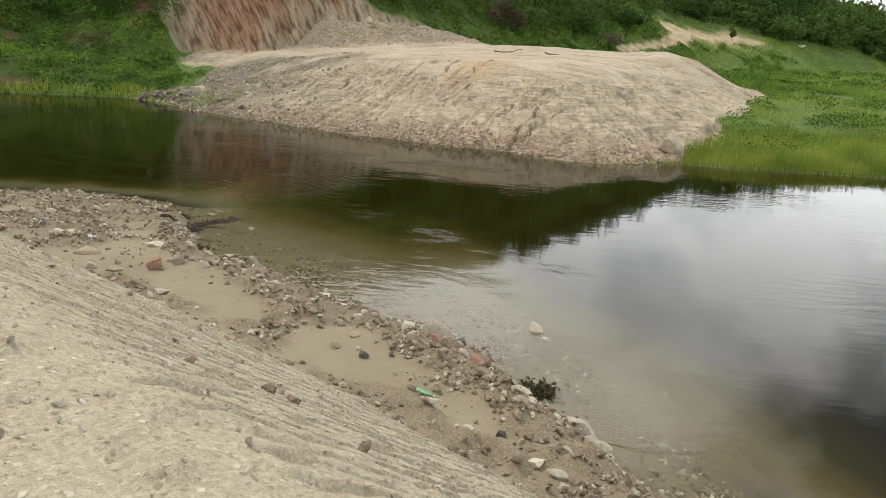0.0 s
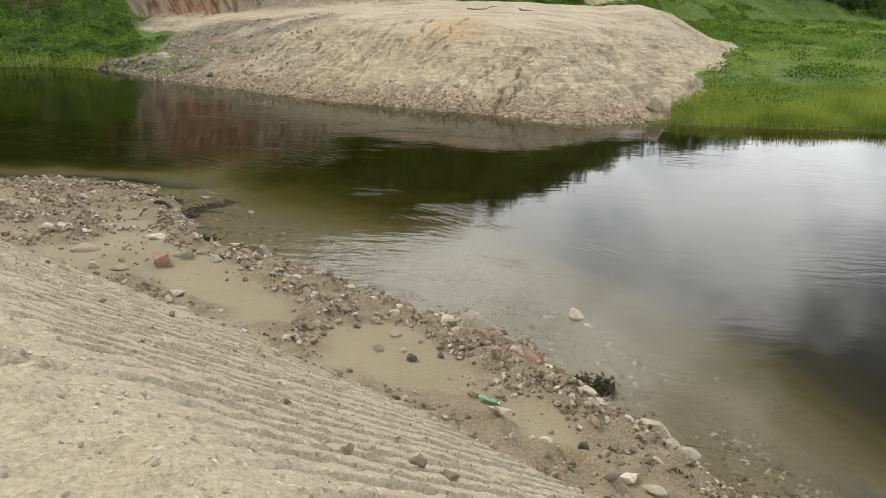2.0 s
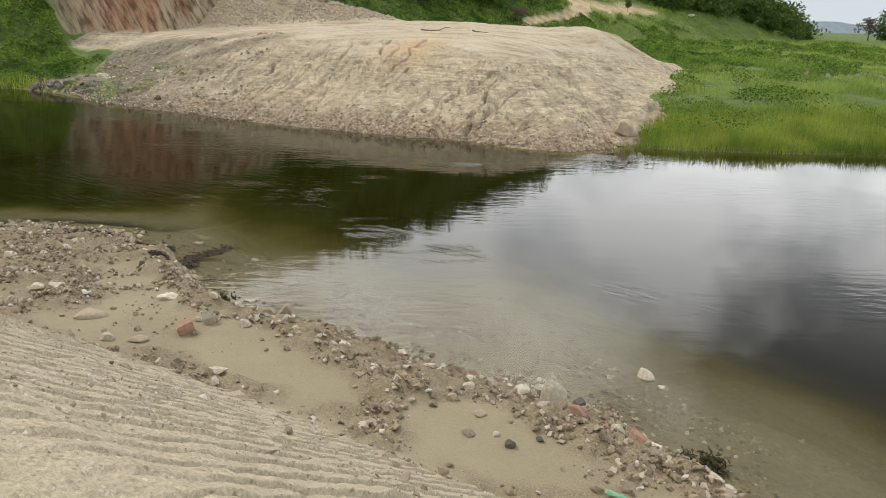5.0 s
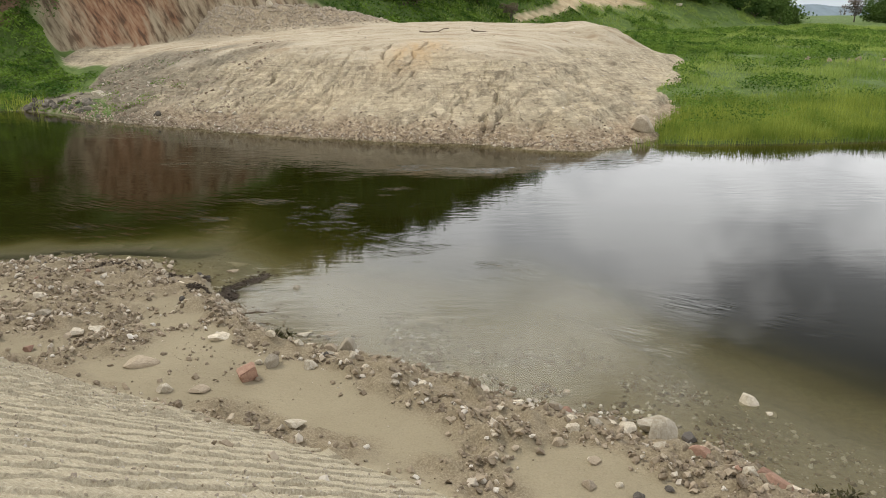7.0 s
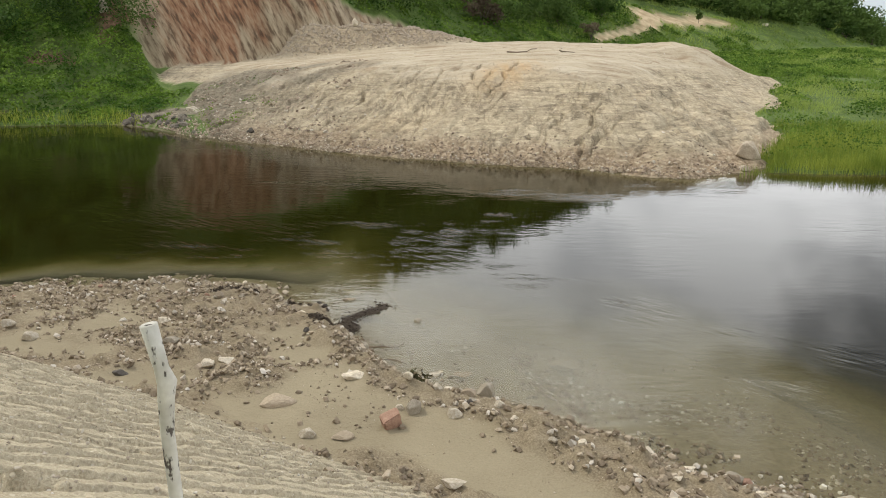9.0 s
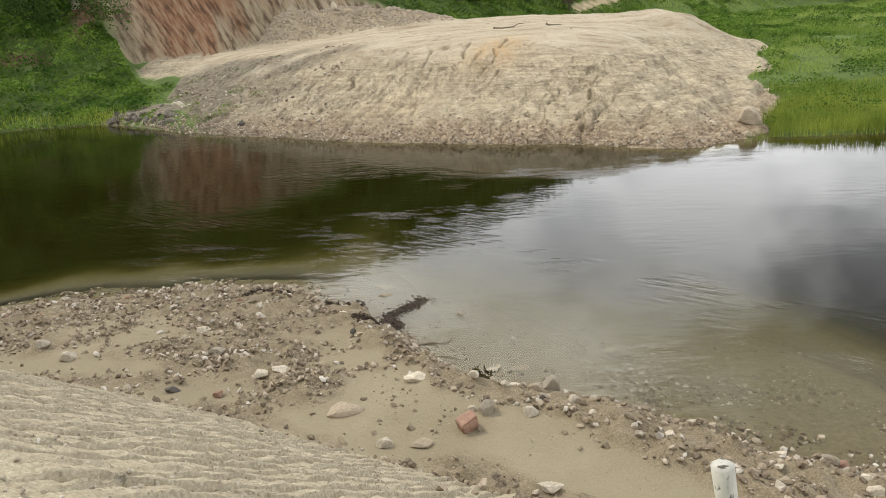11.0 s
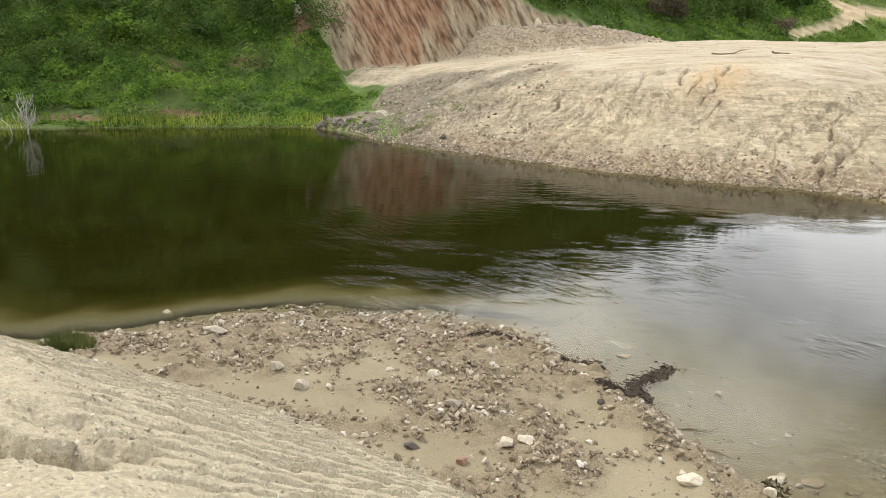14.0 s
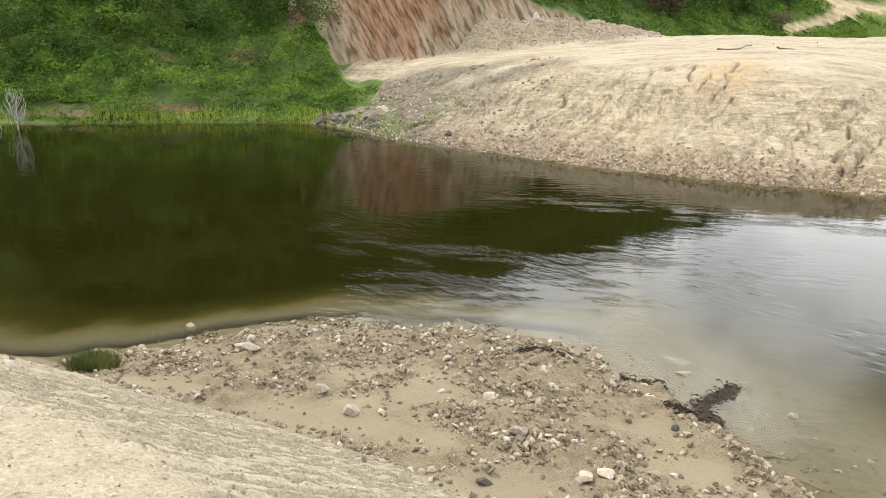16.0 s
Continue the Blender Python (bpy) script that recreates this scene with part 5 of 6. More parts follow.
LOOSE = gravel_material("loose_gravel", ((0.0, (0.125, 0.088, 0.052)), (0.4, (0.235, 0.178, 0.112)), (0.7, (0.34, 0.268, 0.18)), (0.86, (0.5, 0.42, 0.315)), (1.0, (0.68, 0.63, 0.55))))
BEDSTONE = gravel_material("bed_stone", ((0.0, (0.09, 0.06, 0.035)), (0.4, (0.2, 0.15, 0.095)), (0.7, (0.34, 0.3, 0.24)), (1.0, (0.75, 0.72, 0.64))))
BANKCHIP = gravel_material("bank_chips", ((0.0, (0.25, 0.2, 0.15)), (0.4, (0.42, 0.36, 0.28)), (0.8, (0.56, 0.5, 0.41)), (1.0, (0.78, 0.74, 0.67))))
FOOTSTONE = gravel_material("foot_stones", ((0.0, (0.17, 0.115, 0.08)), (0.35, (0.3, 0.22, 0.155)), (0.7, (0.42, 0.33, 0.24)), (0.9, (0.55, 0.47, 0.37)), (1.0, (0.68, 0.62, 0.52))))
MUDCLOD = gravel_material("mud_clods", ((0.0, (0.13, 0.095, 0.058)), (0.6, (0.23, 0.176, 0.112)), (1.0, (0.34, 0.272, 0.183))))
PALECHIP = simple("earth_clods", (0.31, 0.25, 0.185), (0.52, 0.445, 0.35), 25, 0.95, 0.5, 0.01)


def many_rocks(name, x, y, size, label, category, mat=LOOSE, sink=0.15, lift=0.0):
    """Thousands of small angular stones as one mesh."""
    total_v, total_f, off = [], [], 0
    kinds = rng.integers(0, 5, len(x))
    z = ground(x, y)
    for k in range(5):
        bm = hull_rock(9, 300 + k, 0.7)
        bmesh.ops.triangulate(bm, faces=bm.faces)
        bm.verts.index_update()
        tv = np.array([v.co[:] for v in bm.verts])
        tf = np.array([[v.index for v in f.verts] for f in bm.faces])
        bm.free()
        sel = np.nonzero(kinds == k)[0]
        if not len(sel):
            continue
        a = rng.uniform(0, math.tau, len(sel))
        s = size[sel][:, None, None] * rng.uniform(0.65, 1.25, (len(sel), 1, 3))
        p = tv[None] * s
        ca, sa = np.cos(a)[:, None], np.sin(a)[:, None]
        px, py = p[..., 0] * ca - p[..., 1] * sa, p[..., 0] * sa + p[..., 1] * ca
        tx_, ty_ = rng.normal(0, 0.3, (2, len(sel), 1))
        pz = p[..., 2] + tx_ * px + ty_ * py
        w = np.stack([px + x[sel][:, None], py + y[sel][:, None], pz + (z[sel] + lift + size[sel] * (0.3 - sink))[:, None]], -1)
        total_v.append(w.reshape(-1, 3))
        total_f.append((tf[None] + (np.arange(len(sel)) * len(tv))[:, None, None] + off).reshape(-1, 3))
        off += w.shape[0] * w.shape[1]
    return stuff(name, np.concatenate(total_v), np.concatenate(total_f), mat, label, category)


ALGAE = ((-6.98, 19.95), (-7.15, 19.68), (-7.42, 19.36), (-7.68, 19.12), (-7.72, 18.8), (-7.55, 18.55), (-7.66, 18.22), (-7.88, 18.1), (-8.12, 18.2), (-8.38, 18.46))


def off_algae(x, y):
    return np.min([np.hypot(x - ax, y - ay) for ax, ay in ALGAE], axis=0) > 0.24


# rubble on the washed flat
x = rng.uniform(-19, 2.4, 150000)
y = np.interp(x, NEAR_X, NEAR_Y) - rng.uniform(-1.0, 8.5, len(x))
zz, dd, ov = near_height(x, y)
pan = rubble_mask(x, y, dd)
clump = np.clip(0.45 + 0.8 * fbm(x / 0.5, y / 0.5, 2, 35), 0, 1)
chance = ((0.03 + 0.09 * (x < -6.5)) * clump + 0.85 * pan * clump) * (ov < 0.2) + 0.005 * (ov >= 0.2) + 0.06 * ((ov > -0.1) & (ov < 0.3))
keep = (rng.uniform(0, 1, len(x)) < chance) & off_algae(x, y)
x, y = x[keep], y[keep]
many_rocks("shore_rubble", x, y, 0.018 + 0.15 * rng.uniform(0, 1, len(x)) ** 5.5, "pale and brown rubble washed out along the shore", "rubble", LOOSE, 0.18)

# lumps of drying mud between the stones
x = rng.uniform(-19, 2.4, 70000)
y = np.interp(x, NEAR_X, NEAR_Y) - rng.uniform(-0.3, 8.0, len(x))
zz, dd, ov = near_height(x, y)
pan = rubble_mask(x, y, dd)
clump = np.clip(0.15 + 1.2 * fbm(x / 0.6, y / 0.6, 2, 36), 0, 1)
keep = (rng.uniform(0, 1, len(x)) < 0.7 * pan * clump + 0.2 * ((ov > -0.15) & (ov < 0.35)) * np.clip(0.4 + fbm(x / 0.6, y / 0.6, 2, 38), 0, 1)) & (ov < 0.4) & off_algae(x, y)
x, y = x[keep], y[keep]
many_rocks("mud_clods", x, y, 0.02 + 0.11 * rng.uniform(0, 1, len(x)) ** 4, "brown lumps of drying mud on the shore", "mud", MUDCLOD, 0.3)

# chips and clods on the tracked bank
x, y = rng.uniform(-17, 3, 110000), rng.uniform(1, 15, 110000)
zz, dd, ov = near_height(x, y, False)
u_, v_ = axes_uv(x, y)
wu = groove_phase(u_, v_)
furrow = np.abs(((wu + 0.28 * np.maximum(0, wu - 11)) / GROOVE) % 1 - 0.3) < 0.16
keep = (ov > 0.2) & (v_ > 0.6) & (rng.uniform(0, 1, len(x)) < np.clip(0.12 + 0.3 * fbm(x / 0.7, y / 0.7, 2, 37), 0.03, 1) + 0.5 * furrow)
x, y = x[keep], y[keep]
many_rocks("bank_chips", x, y, 0.01 + 0.034 * rng.uniform(0, 1, len(x)) ** 4, "small stone chips and clods on the graded bank", "gravel", BANKCHIP)

# stones on the shallow bed
x = np.concatenate([rng.uniform(-9, 6, 5000), rng.uniform(-4.5, 3, 11000)])
y = np.interp(x, NEAR_X, NEAR_Y) + np.concatenate([rng.uniform(0.1, 6.5, 5000), rng.uniform(0.0, 1.0, 11000) ** 1.5 * 4])
keep = rng.uniform(0, 1, len(x)) < np.clip(0.25 + 0.8 * fbm(x / 1.2, y / 1.2, 2, 39), 0.02, 0.8)
x, y = x[keep], y[keep]
many_rocks("bed_stones", x, y, 0.03 + 0.13 * rng.uniform(0, 1, len(x)) ** 4.5, "stones lying on the shallow bed of the pond", "stones", BEDSTONE, 0.35)

# clods along the foot of the mound and on the heap
x = rng.uniform(-25, 8, 14000)
d_ = rng.uniform(0, 1, len(x)) ** 1.5 * 3.6
y = np.interp(x, FAR_X, FAR_Y) + d_
keep = rng.uniform(0, 1, len(x)) < np.exp(-d_ / 1.5) + 0.01
x, y = x[keep], y[keep]
many_rocks("mound_rubble", x, y, 0.04 + 0.17 * rng.uniform(0, 1, len(x)) ** 3, "broken stones along the foot of the mound", "rubble", FOOTSTONE)
x, y = rng.uniform(-23, -2, 9000), rng.uniform(76, 86, 9000)
on, cut_, heap_ = far_height(x, y, False)[2:5]
keep = (heap_ > 0.25 + 0.5 * rng.uniform(0, 1, len(x))) & (cut_ < 0.2) & (on > 0.5)
x, y = x[keep], y[keep]
many_rocks("heap_rubble", x, y, 0.07 + 0.36 * rng.uniform(0, 1, len(x)) ** 3.5, "grey rubble heap at the foot of the red cut", "rubble", PALECHIP)
# coarse broken earth on the mound's grey end
x, y = rng.uniform(-25, -11, 5200), rng.uniform(44, 66, 5200)
z_, d_, on = far_height(x, y, False)[:3]
keep = (on > 0.5) & (rng.uniform(0, 1, len(x)) < np.clip(0.9 * fbm(x / 2.0, y / 2.0, 3, 45) + 0.05 + 0.3 * sstep(2.2, 0.3, np.abs(y - 52.6 - 0.45 * (x + 19))), 0, 0.9))
x, y = x[keep], y[keep]
many_rocks("broken_earth", x, y, 0.07 + 0.34 * rng.uniform(0, 1, len(x)) ** 3, "coarse brown and grey clods on the mound's rough end", "clods", FOOTSTONE, 0.3)
# clods strewn over the mound
x, y = rng.uniform(-24, 20, 2200), rng.uniform(39, 78, 2200)
on = far_height(x, y, False)[2]
keep = (on > 0.5) & (rng.uniform(0, 1, len(x)) < np.clip(0.25 + 0.6 * fbm(x / 5, y / 5, 2, 40), 0.03, 1))
x, y = x[keep], y[keep]
many_rocks("mound_clods", x, y, 0.04 + 0.2 * rng.uniform(0, 1, len(x)) ** 4, "clods and stones strewn over the pale mound", "clods", BANKCHIP, 0.35)
FARSIDE = "boulders on the far shore"
CREAM = simple("cream_boulder", (0.33, 0.265, 0.19), (0.55, 0.47, 0.36), 4, 0.9, 0.5, 0.05)
stone(9.1, 39.6, 1.5, 1.2, 0.95, CREAM, 2, 20, "pale cream boulder between the mound and the reeds", FARSIDE)
stone(8.2, 37.9, 0.7, 0.6, 0.35, CREAM, 4, 60, "low cream boulder at the foot of the mound", FARSIDE)
SLATE = simple("slate_rock", (0.07, 0.06, 0.048), (0.23, 0.2, 0.16), 5, 0.85, 0.6, 0.04, 0.5)
for k in range(60):
    bx = srng.uniform(-28.4, -22.6)
    by = float(np.interp(bx, FAR_X, FAR_Y)) + 0.3 + abs(srng.gauss(0, 1.0))
    s_ = srng.uniform(0.25, 0.85)
    stone(bx, by, s_, s_ * srng.uniform(0.5, 0.9), s_ * srng.uniform(0.4, 0.8), SLATE, k, srng.uniform(0, 360), "dark grey slaty rock in a jumble at the shore", FARSIDE, tilt=srng.uniform(-30, 30), sink=0.5)
for k in range(12):
    bx, by = srng.uniform(-23.5, -17), srng.uniform(0.2, 2.0)
    s_ = srng.uniform(0.25, 0.6)
    stone(bx, float(np.interp(bx, FAR_X, FAR_Y)) + by, s_, s_ * srng.uniform(0.5, 0.9), s_ * srng.uniform(0.4, 0.7), (SLATE, TANSTONE)[k % 2], k, srng.uniform(0, 360), "rough stone on the mound's grey end", FARSIDE, tilt=srng.uniform(-25, 25), sink=0.5)
stone(-23.6, 58.2, 1.3, 0.8, 0.75, STONE, 5, 10, "pale grey boulder bedded in the mound's end", FARSIDE, sink=0.5)
stone(-14.2, 80.5, 0.8, 0.7, 1.0, STONE, 7, 15, "white block on top of the rubble heap", FARSIDE, sink=0.0)
stone(-9.5, 77.0, 0.7, 0.5, 0.4, STONE, 3, 50, "white stone lying before the rubble heap", FARSIDE)


# ---- things of the shore ----
def tube(points, radii, sides=8, rough=0.0, seed=1):
    """A limb along points, as a bmesh."""
    r = random.Random(seed)
    bm = bmesh.new()
    rings = []
    pts = [Vector(p) for p in points]
    for k, (p, rad) in enumerate(zip(pts, radii)):
        way = (pts[min(k + 1, len(pts) - 1)] - pts[max(k - 1, 0)]).normalized()
        side = way.orthogonal().normalized() if abs(way.z) < 0.9 else Vector((1, 0, 0))
        side = (side - way * side.dot(way)).normalized()
        other = way.cross(side)
        rings.append([bm.verts.new(p + (side * math.cos(a) + other * math.sin(a)) * rad * (1 + r.uniform(-rough, rough))) for a in (math.tau * i / sides for i in range(sides))])
    for a, b in zip(rings, rings[1:]):
        for i in range(sides):
            bm.faces.new((a[i], a[(i + 1) % sides], b[(i + 1) % sides], b[i]))
    bm.faces.new(rings[0][::-1])
    bm.faces.new(rings[-1])
    return bm


def ground_at(x, y):
    return float(ground(np.array([float(x)]), np.array([float(y)]), False)[0])


def whitewash():
    """White limewash over bark, flaked off in dark specks."""
    m, n, l, bsdf = material("limewash")
    vec = n.new("ShaderNodeTexCoord").outputs["Object"]
    stretch = n.new("ShaderNodeMapping")
    stretch.inputs["Scale"].default_value = (1, 1, 0.45)
    l.new(vec, stretch.inputs[0])
    flake = ramp(n, l, tex_noise(n, l, stretch.outputs[0], 42, 3, 0.6), ((0.58, (0, 0, 0)), (0.63, (1, 1, 1))))
    tone = ramp(n, l, tex_noise(n, l, vec, 12, 4), ((0.3, (0.42, 0.4, 0.34)), (0.7, (0.68, 0.66, 0.59))))
    l.new(mixed(n, l, flake, tone, (0.1, 0.085, 0.07)), bsdf.inputs["Base Color"])
    bsdf.inputs["Roughness"].default_value = 0.9
    l.new(bump(n, l, flake, 0.6, -0.004, bump(n, l, tex_noise(n, l, vec, 60, 3), 0.4, 0.004)), bsdf.inputs["Normal"])
    return m


stake = tube([(0, 0, -0.25), (0.004, 0, 0.2), (-0.002, 0.003, 0.45), (0.006, 0, 0.72), (0.002, 0, 0.9), (0.01, 0, 0.99), (0.014, 0, 1.025), (0.006, 0, 1.06), (-0.012, 0, 1.165)],
             [0.0165, 0.016, 0.0155, 0.016, 0.0155, 0.0185, 0.022, 0.018, 0.0195], 12, 0.09, 3)
stake = part("fence_stake", stake, whitewash(), smooth=True)
stake.location = (-6.476, 6.52, 4.858 - 1.165)
tagged(stake, "thin whitewashed wooden stake with dark flaked specks", "fence stake")

ROT = simple("black_weed", (0.028, 0.02, 0.013), (0.085, 0.062, 0.042), 30, 0.8, 0.8, 0.03)
WEED = leafy("water_weed", ((0.0, (0.03, 0.028, 0.014)), (0.5, (0.07, 0.065, 0.03)), (1.0, (0.15, 0.14, 0.07))), 2.0)


def algae_ribbon(way, width, h, label, seed):
    """A low ragged strand of rotting weed along a winding line."""
    pts = np.array(way)
    s_ = np.concatenate([[0], np.cumsum(np.hypot(*np.diff(pts, axis=0).T))])
    k, side = np.meshgrid(np.linspace(0, s_[-1], 70), np.linspace(-1, 1, 15), indexing="ij")
    cx, cy = np.interp(k, s_, pts[:, 0]), np.interp(k, s_, pts[:, 1])
    gx_, gy_ = np.gradient(cx[:, 0]), np.gradient(cy[:, 0])
    for _ in range(6):
        gx_, gy_ = (np.convolve(np.pad(g, 2, mode="edge"), np.ones(5) / 5, "valid") for g in (gx_, gy_))
    ln = np.hypot(gx_, gy_)
    w = width * (0.55 + 0.45 * np.sin(np.pi * np.clip(k / s_[-1], 0.06, 0.97))) * (1 + 0.7 * fbm(k * 4, side * 2, 3, seed))
    x_, y_ = cx - side * w * (gy_ / ln)[:, None], cy + side * w * (gx_ / ln)[:, None]
    zz = np.maximum(ground(x_, y_), 0) + h * (1 - side ** 2) * (0.5 + 0.9 * np.abs(fbm(x_ * 9, y_ * 9, 3, seed + 3))) - 0.02
    idx_ = np.arange(x_.size).reshape(x_.shape)
    f_ = np.stack([idx_[:-1, :-1], idx_[:-1, 1:], idx_[1:, 1:], idx_[1:, :-1]], -1).reshape(-1, 4)
    mat_ = new("algae_mat", mesh_from("algae_mat", np.stack([x_, y_, zz], -1).reshape(-1, 3), f_, ROT))
    # torn shreds and stalks along it
    n_ = int(260 * s_[-1])
    q = rng.uniform(0, s_[-1], n_)
    px_ = np.interp(q, s_, pts[:, 0]) + rng.normal(0, width * 0.75, n_)
    py_ = np.interp(q, s_, pts[:, 1]) + rng.normal(0, width * 0.75, n_)
    v_, g_ = leaf_quads(np.stack([px_, py_, np.maximum(ground(px_, py_), 0) + rng.uniform(0.0, h, n_)], 1), 0.07, 0.025, 0.12)
    shreds = new("torn_weed", mesh_from("torn_weed", v_, g_, ROT))
    shreds.parent = mat_
    tagged(shreds, kind="stuff")
    return tagged(mat_, label, "algae mat", "washed-up algae")


algae_ribbon(ALGAE, 0.17, 0.05, "dark brown strand of rotting weed at the waterline", 3)
algae_ribbon([(-8.2, 19.55), (-8.6, 19.6), (-9.0, 19.45)], 0.12, 0.08, "small dark clump of washed-up weed in shallow water", 17)
algae_ribbon([(-9.9, 20.35), (-10.4, 20.45), (-10.9, 20.4)], 0.13, 0.08, "dark strand of weed on the rubble", 27)


def weed_clump(x, y, r, h, n, mat, label, z=None):
    """A bushy little plant of many thin leaves."""
    base = new("weed_clump")
    base.location = (x, y, (ground_at(x, y) if z is None else z))
    p = rng.normal(0, 1, (n, 3)) * np.array([r * 0.45, r * 0.45, h * 0.4])
    p[:, 2] = np.abs(p[:, 2])
    v, f = leaf_quads(p, 0.1, 0.035, 0.9)
    leaves = new("leaves", mesh_from("leaves", v, f, mat))
    leaves.parent = base
    for k in range(6):
        a = math.tau * k / 6 + 0.4
        part("stem", tube([(0, 0, -0.08), (math.cos(a) * r * 0.3, math.sin(a) * r * 0.3, h * 0.4), (math.cos(a) * r * 0.6, math.sin(a) * r * 0.6, h * 0.75)], [0.008, 0.006, 0.003], 5), BARK, base)
    return tagged(base, label, "weed", "weeds at the waterline")


weed_clump(0.83, 10.72, 0.22, 0.22, 300, WEED, "dark bushy weed growing in the shallow water", -0.05)
weed_clump(0.62, 10.95, 0.12, 0.12, 90, WEED, "small dark weed growing in the shallow water", -0.05)
weed_clump(-6.2, 15.55, 0.2, 0.2, 140, WEED, "small dark weed among the rubble")


def grass_tuft(x, y, r, h, count, label):
    """A dense tuft of short upright blades."""
    a, q = rng.uniform(0, math.tau, count), np.sqrt(rng.uniform(0, 1, count)) * r
    px_, py_ = q * np.cos(a), q * np.sin(a)
    gz = ground_at(x, y)
    lift = np.maximum(ground(px_ + x, py_ + y, False), -0.05) - gz
    v_, f_ = blade_tris(np.stack([px_, py_, lift - 0.03], 1), rng.uniform(0.5, 1, count) * h * (1 - 0.5 * (q / r) ** 2), 0.014, 0.3)
    ob_ = new("grass_tuft", mesh_from("grass_tuft", v_, f_, TUFT))
    ob_.location = (x, y, gz)
    return tagged(ob_, label, "grass", "weeds at the waterline")


TUFT = leafy("tuft_blades", ((0.0, (0.05, 0.07, 0.02)), (0.5, (0.1, 0.125, 0.035)), (1.0, (0.2, 0.21, 0.07))), 2.0)
grass_tuft(-18.62, 18.3, 0.5, 0.5, 1500, "dense green grass tuft at the edge of deep water")

# crushed green bottle
m, n, l, bsdf = material("green_plastic")
bsdf.inputs["Base Color"].default_value = (0.25, 0.5, 0.3, 1)
bsdf.inputs["Roughness"].default_value = 0.25
bsdf.inputs["Transmission Weight"].default_value = 0.35
l.new(bump(n, l, tex_noise(n, l, n.new("ShaderNodeTexCoord").outputs["Object"], 14, 3), 0.6, 0.02), bsdf.inputs["Normal"])
bottle = tube([(-0.17, 0, 0), (-0.165, 0, 0), (-0.1, 0, 0), (0.0, 0, -0.01), (0.08, 0, 0), (0.12, 0, 0), (0.15, 0, 0.005), (0.18, 0, 0.005)], [0.03, 0.048, 0.05, 0.04, 0.05, 0.036, 0.016, 0.016], 14, 0.12, 5)
bottle = part("bottle", bottle, m, smooth=True)
bottle.matrix_world = pose(-0.78, 9.6, ground_at(-0.78, 9.6) + 0.02, 0, 4, -30) @ Matrix.Diagonal((0.75, 0.9, 0.5, 1))
tagged(bottle, "crushed green plastic bottle lying on mud", "bottle")
CAP = simple("white_cap", (0.6, 0.6, 0.58), (0.75, 0.75, 0.73), 20, 0.5)
part("cap", tube([(0.18, 0, 0.005), (0.205, 0, 0.005)], [0.02, 0.02], 12), CAP, bottle, "white screw cap")

# sticks and branches
STICK = simple("weathered_wood", (0.12, 0.09, 0.065), (0.28, 0.22, 0.16), 14)


def fallen_stick(x, y, pts, rad, label, z=None):
    zz = ground_at(x, y) if z is None else z
    k = len(pts)
    ob = part("stick", tube(pts, [rad * (1 - 0.6 * i / (k - 1)) for i in range(k)], 7, 0.15, int(abs(x * 10))), STICK, smooth=True)
    ob.location = (x, y, zz + rad * 0.8)
    return tagged(ob, label, "stick", "fallen sticks")


fallen_stick(0.5, 61.8, [(-1.1, 0, 0.05), (-0.4, 0.1, 0.0), (0.4, 0, 0.06), (0.8, 0.2, 0.25), (1.2, 0.2, 0.28)], 0.06, "crooked grey branch lying on the mound's flat top", 5.05)
fallen_stick(4.0, 63.0, [(-0.4, 0, 0.15), (-0.2, 0.1, 0.05), (0.3, 0, 0.02), (0.8, 0.1, 0.0)], 0.07, "short dark branch lying on the mound's flat top", 5.05)
fallen_stick(-6.9, 17.6, [(-0.35, 0, 0), (0, 0.03, 0.03), (0.25, 0, 0.0), (0.4, 0.12, 0.05)], 0.018, "thin dark twig at the water's edge")
fallen_stick(-6.6, 17.0, [(-0.2, 0.1, 0), (0, 0.0, 0.03), (0.2, -0.12, 0.0)], 0.014, "thin dark twig at the water's edge")
fallen_stick(0.95, 9.75, [(-0.25, 0.2, 0), (0, 0.0, 0.04), (0.3, -0.15, 0.02)], 0.016, "thin dark twig on the rubble")
fallen_stick(-9.3, 17.4, [(-0.3, 0.05, 0), (0, 0.0, 0.03), (0.3, -0.1, 0.0)], 0.018, "thin pale stick on the rubble")
fallen_stick(1.9, 9.3, [(-0.3, 0.1, 0.0), (0, 0.0, 0.02), (0.25, -0.05, 0.0)], 0.01, "thin twig floating in the shallows", -0.01)

# dead branches standing in the water by the green shore
DEADWOOD = simple("dead_wood", (0.3, 0.28, 0.25), (0.5, 0.48, 0.44), 10)
snag = new("dead_branch")
snag.location = (-47.6, 51.2, 0)
for pts, rad in (([(0, 0, -0.5), (0.1, 0, 0.5), (0.05, 0.1, 1.3), (0.3, 0.1, 2.3)], 0.07), ([(0.1, 0, 0.4), (0.7, 0, 1.1), (0.9, 0.1, 1.9)], 0.04), ([(0.05, 0, 0.7), (-0.4, 0.1, 1.5), (-0.5, 0, 2.2)], 0.04),
                 ([(-1.2, 0, -0.3), (-1.5, 0.1, 0.5), (-2.1, 0, 1.1)], 0.04), ([(0.2, 0, 1.4), (0.6, 0.1, 2.1), (0.55, 0.1, 2.7)], 0.025), ([(-0.1, 0, 1.0), (0.2, 0, 1.9), (0.1, 0, 2.8)], 0.025)):
    part("branch", tube(pts, [rad * (1 - 0.6 * i / (len(pts) - 1)) for i in range(len(pts))], 6, 0.1, 4), DEADWOOD, snag, smooth=True)
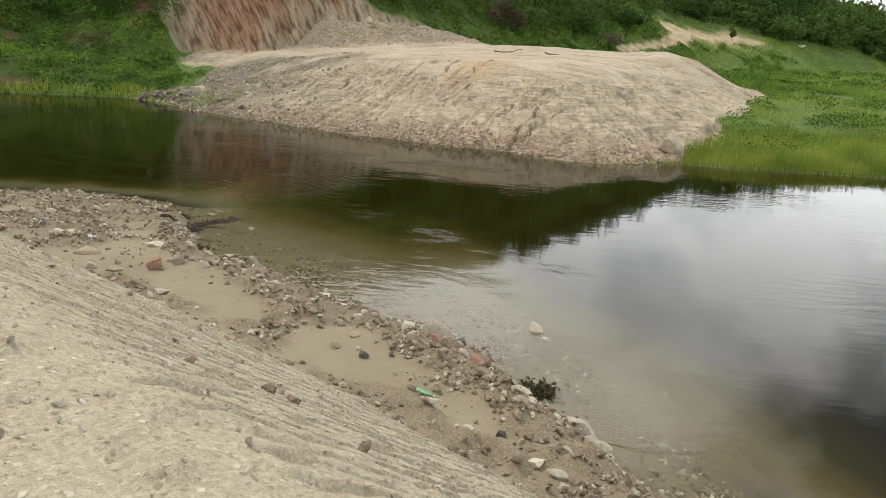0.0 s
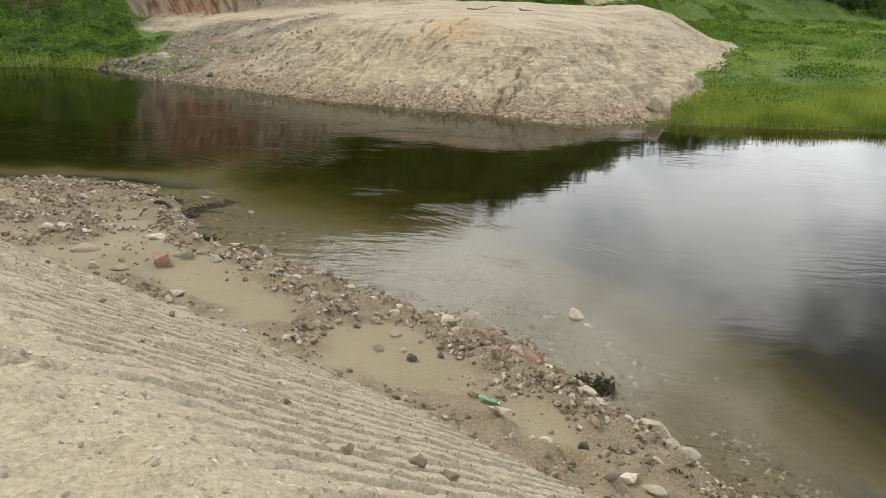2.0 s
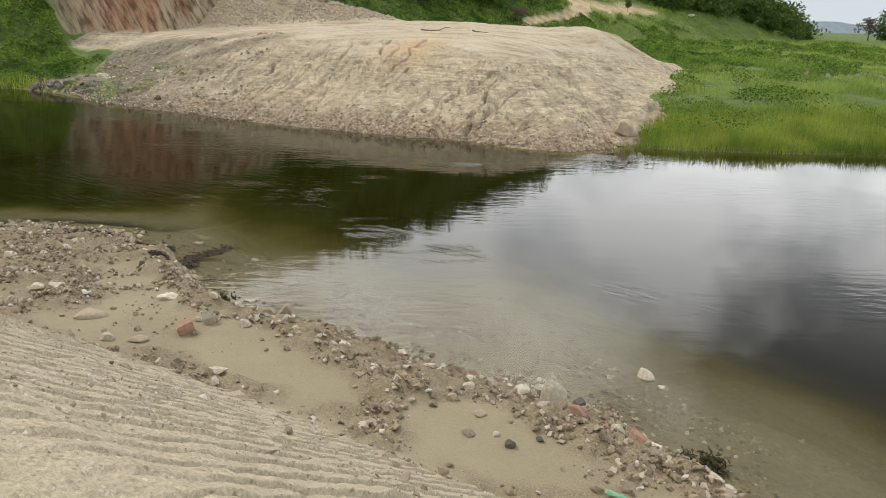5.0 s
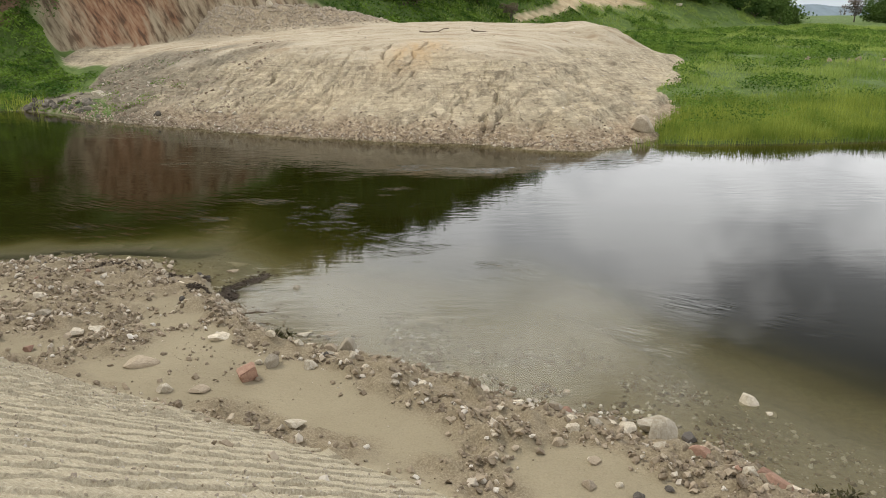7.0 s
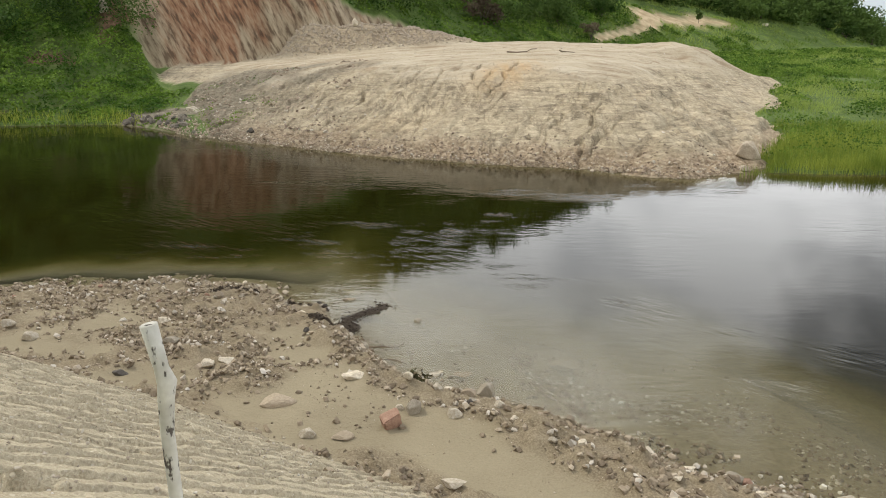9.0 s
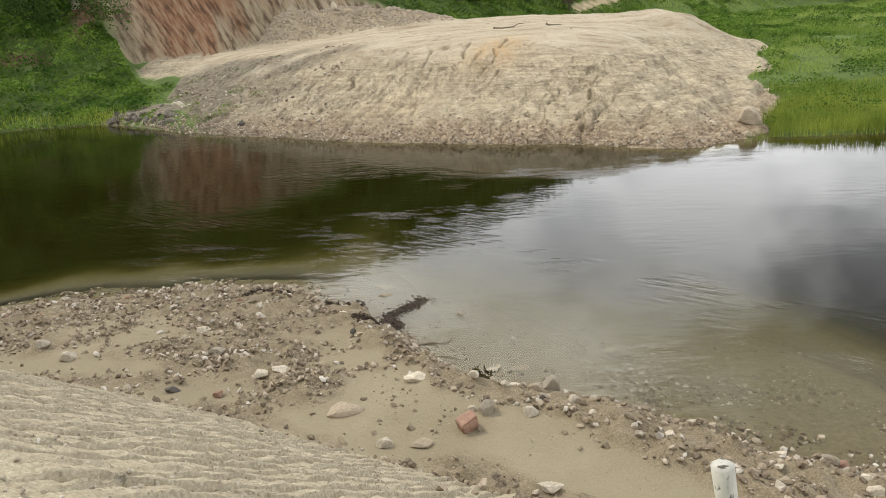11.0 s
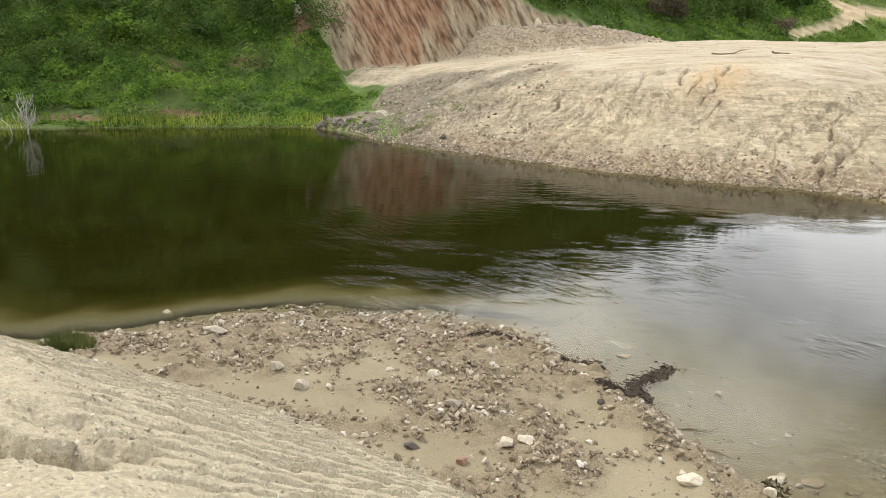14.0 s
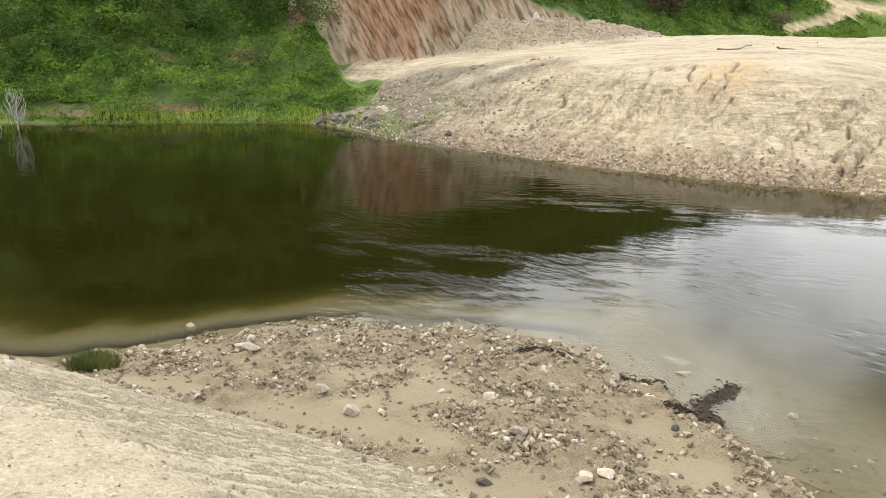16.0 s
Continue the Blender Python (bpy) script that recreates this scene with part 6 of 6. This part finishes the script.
for k in range(34):
    a_, h_ = rng.uniform(0, math.tau), rng.uniform(0.3, 2.2)
    b_ = Vector((rng.normal(0, 0.3), rng.normal(0, 0.2), h_))
    part("twig", tube([b_, b_ + Vector((math.cos(a_) * 0.25, math.sin(a_) * 0.25, 0.3)), b_ + Vector((math.cos(a_) * 0.4, math.sin(a_) * 0.4, 0.75))], [0.025, 0.018, 0.008], 4), DEADWOOD, snag)
tagged(snag, "bare grey dead branches standing in the water", "dead branch")


# ---- shrubs and trees that stand out ----
def tree(x, y, radius, height, leaves, mat, label, trunk_h=None, kind="shrub", leaf=0.4, group="shrubs and trees on the rise"):
    z = ground_at(x, y)
    root = new(kind)
    root.location = (x, y, z - 0.1)
    th = trunk_h if trunk_h is not None else height * 0.35
    part("trunk", tube([(0, 0, -0.3), (0.06, 0, th * 0.5), (0, 0.05, th), (0.1, 0, th + height * 0.3)], [radius * 0.075, radius * 0.06, radius * 0.05, radius * 0.02], 7, 0.1, int(abs(x))), BARK, root, smooth=True)
    for k in range(4):
        a = math.tau * k / 4 + x
        part("limb", tube([(0, 0, th * 0.8), (math.cos(a) * radius * 0.3, math.sin(a) * radius * 0.3, th + height * 0.2), (math.cos(a) * radius * 0.6, math.sin(a) * radius * 0.6, th + height * 0.38)], [radius * 0.035, radius * 0.025, radius * 0.01], 5), BARK, root, smooth=True)
    p = crown_points(leaves, radius, height - th * 0.6, 8)
    p[:, 2] += th * 0.5
    p[:, 2] = np.maximum(p[:, 2], 0.1)
    v, f = leaf_quads(p, leaf, leaf * 0.7, 0.6)
    crown = new("crown", mesh_from("crown", v, f, mat))
    crown.parent = root
    return tagged(root, label, kind, group)


BRIGHT = leafy("bright_leaves", ((0.0, (0.04, 0.085, 0.018)), (0.5, (0.075, 0.14, 0.03)), (1.0, (0.14, 0.21, 0.055))), 0.3)
tree(17.4, 118.6, 1.5, 2.8, 500, DRY, "dry brown leafless shrub beside the track", 0.6, "shrub", 0.3)
tree(22.0, 134, 3.0, 4.4, 1200, BRIGHT, "bright green shrub beside the track", 0.6, "shrub", 0.5)
tree(12.6, 121.5, 2.6, 4.4, 900, LEAF_TREE, "dark green shrub at the edge of the woods", 0.6, "shrub", 0.5)
tree(0.5, 109.5, 2.9, 4.4, 1000, DRY, "greyish brown shrub at the edge of the woods", 0.6, "shrub", 0.45)
tree(62.5, 164.5, 3.2, 4.6, 1200, BRIGHT, "round green bush on the rise", 0.5, "shrub", 0.55)
tree(79.5, 169, 2.0, 2.0, 500, LEAF_TREE, "low dark bush on the rise", 0.4, "shrub", 0.5)
tree(83.7, 169.3, 2.6, 2.4, 600, LEAF_TREE, "low dark bush on the rise", 0.4, "shrub", 0.5)
tree(90.7, 171, 2.8, 3.4, 700, LEAF_TREE, "round dark bush on the rise", 0.5, "shrub", 0.55)
tree(45, 152, 0.9, 3.4, 300, LEAF_TREE, "slim young tree beside the track", 1.2, "tree", 0.35)
tree(138, 200, 7.0, 7.6, 5200, LEAF_TREE, "spreading dark tree at the end of the rise", 0.8, "tree", 0.6)
tree(147, 194, 6.0, 7.0, 4600, LEAF_TREE, "spreading dark tree at the end of the rise", 0.8, "tree", 0.6)
tree(131, 203, 3.0, 6.5, 500, DRY, "thin greyish tree at the end of the rise", 2.5, "tree", 0.6)
SHORE = "shrubs on the green shore"
for bx, by, br, bh in ((-38, 75, 2.2, 2.6), (-39.0, 80, 2.0, 2.8), (-42, 76, 1.8, 2.4), (-48.5, 75, 2.2, 2.8), (-55, 73, 2.4, 2.8), (-45, 72, 2.0, 2.2), (-52, 70, 2.4, 2.6), (-58, 66, 2.0, 2.4)):
    tree(bx, by, br, bh, 900, BRIGHT if int(bx) % 2 else LEAF_LOW, "broad leafy green shrub among creepers", 0.4, "shrub", 0.36, SHORE)
stone(61.8, 160.6, 2.6, 1.2, 0.9, STONE, 3, 20, "long white boulder lying in the meadow", FARSIDE, sink=0.1)
for k, (bx, by) in enumerate(((37.5, 68.5), (39.2, 68.2), (40.6, 68.9), (42.5, 68.0), (35.8, 69.2), (44.0, 68.6))):
    stone(bx, by, 0.5 + 0.2 * (k % 3), 0.4, 0.5, TANSTONE, k, k * 50, "pale stone standing up out of the grass", "pale stones in the meadow", sink=0.0)
for bx, by, s_ in ((-37.0, 75.6, 1.1), (-60.0, 60.2, 0.9)):
    stone(bx, by, s_, s_ * 0.7, s_ * 1.7, STONE, 7, 20, "pale grey stone standing among creepers", FARSIDE, sink=0.0)
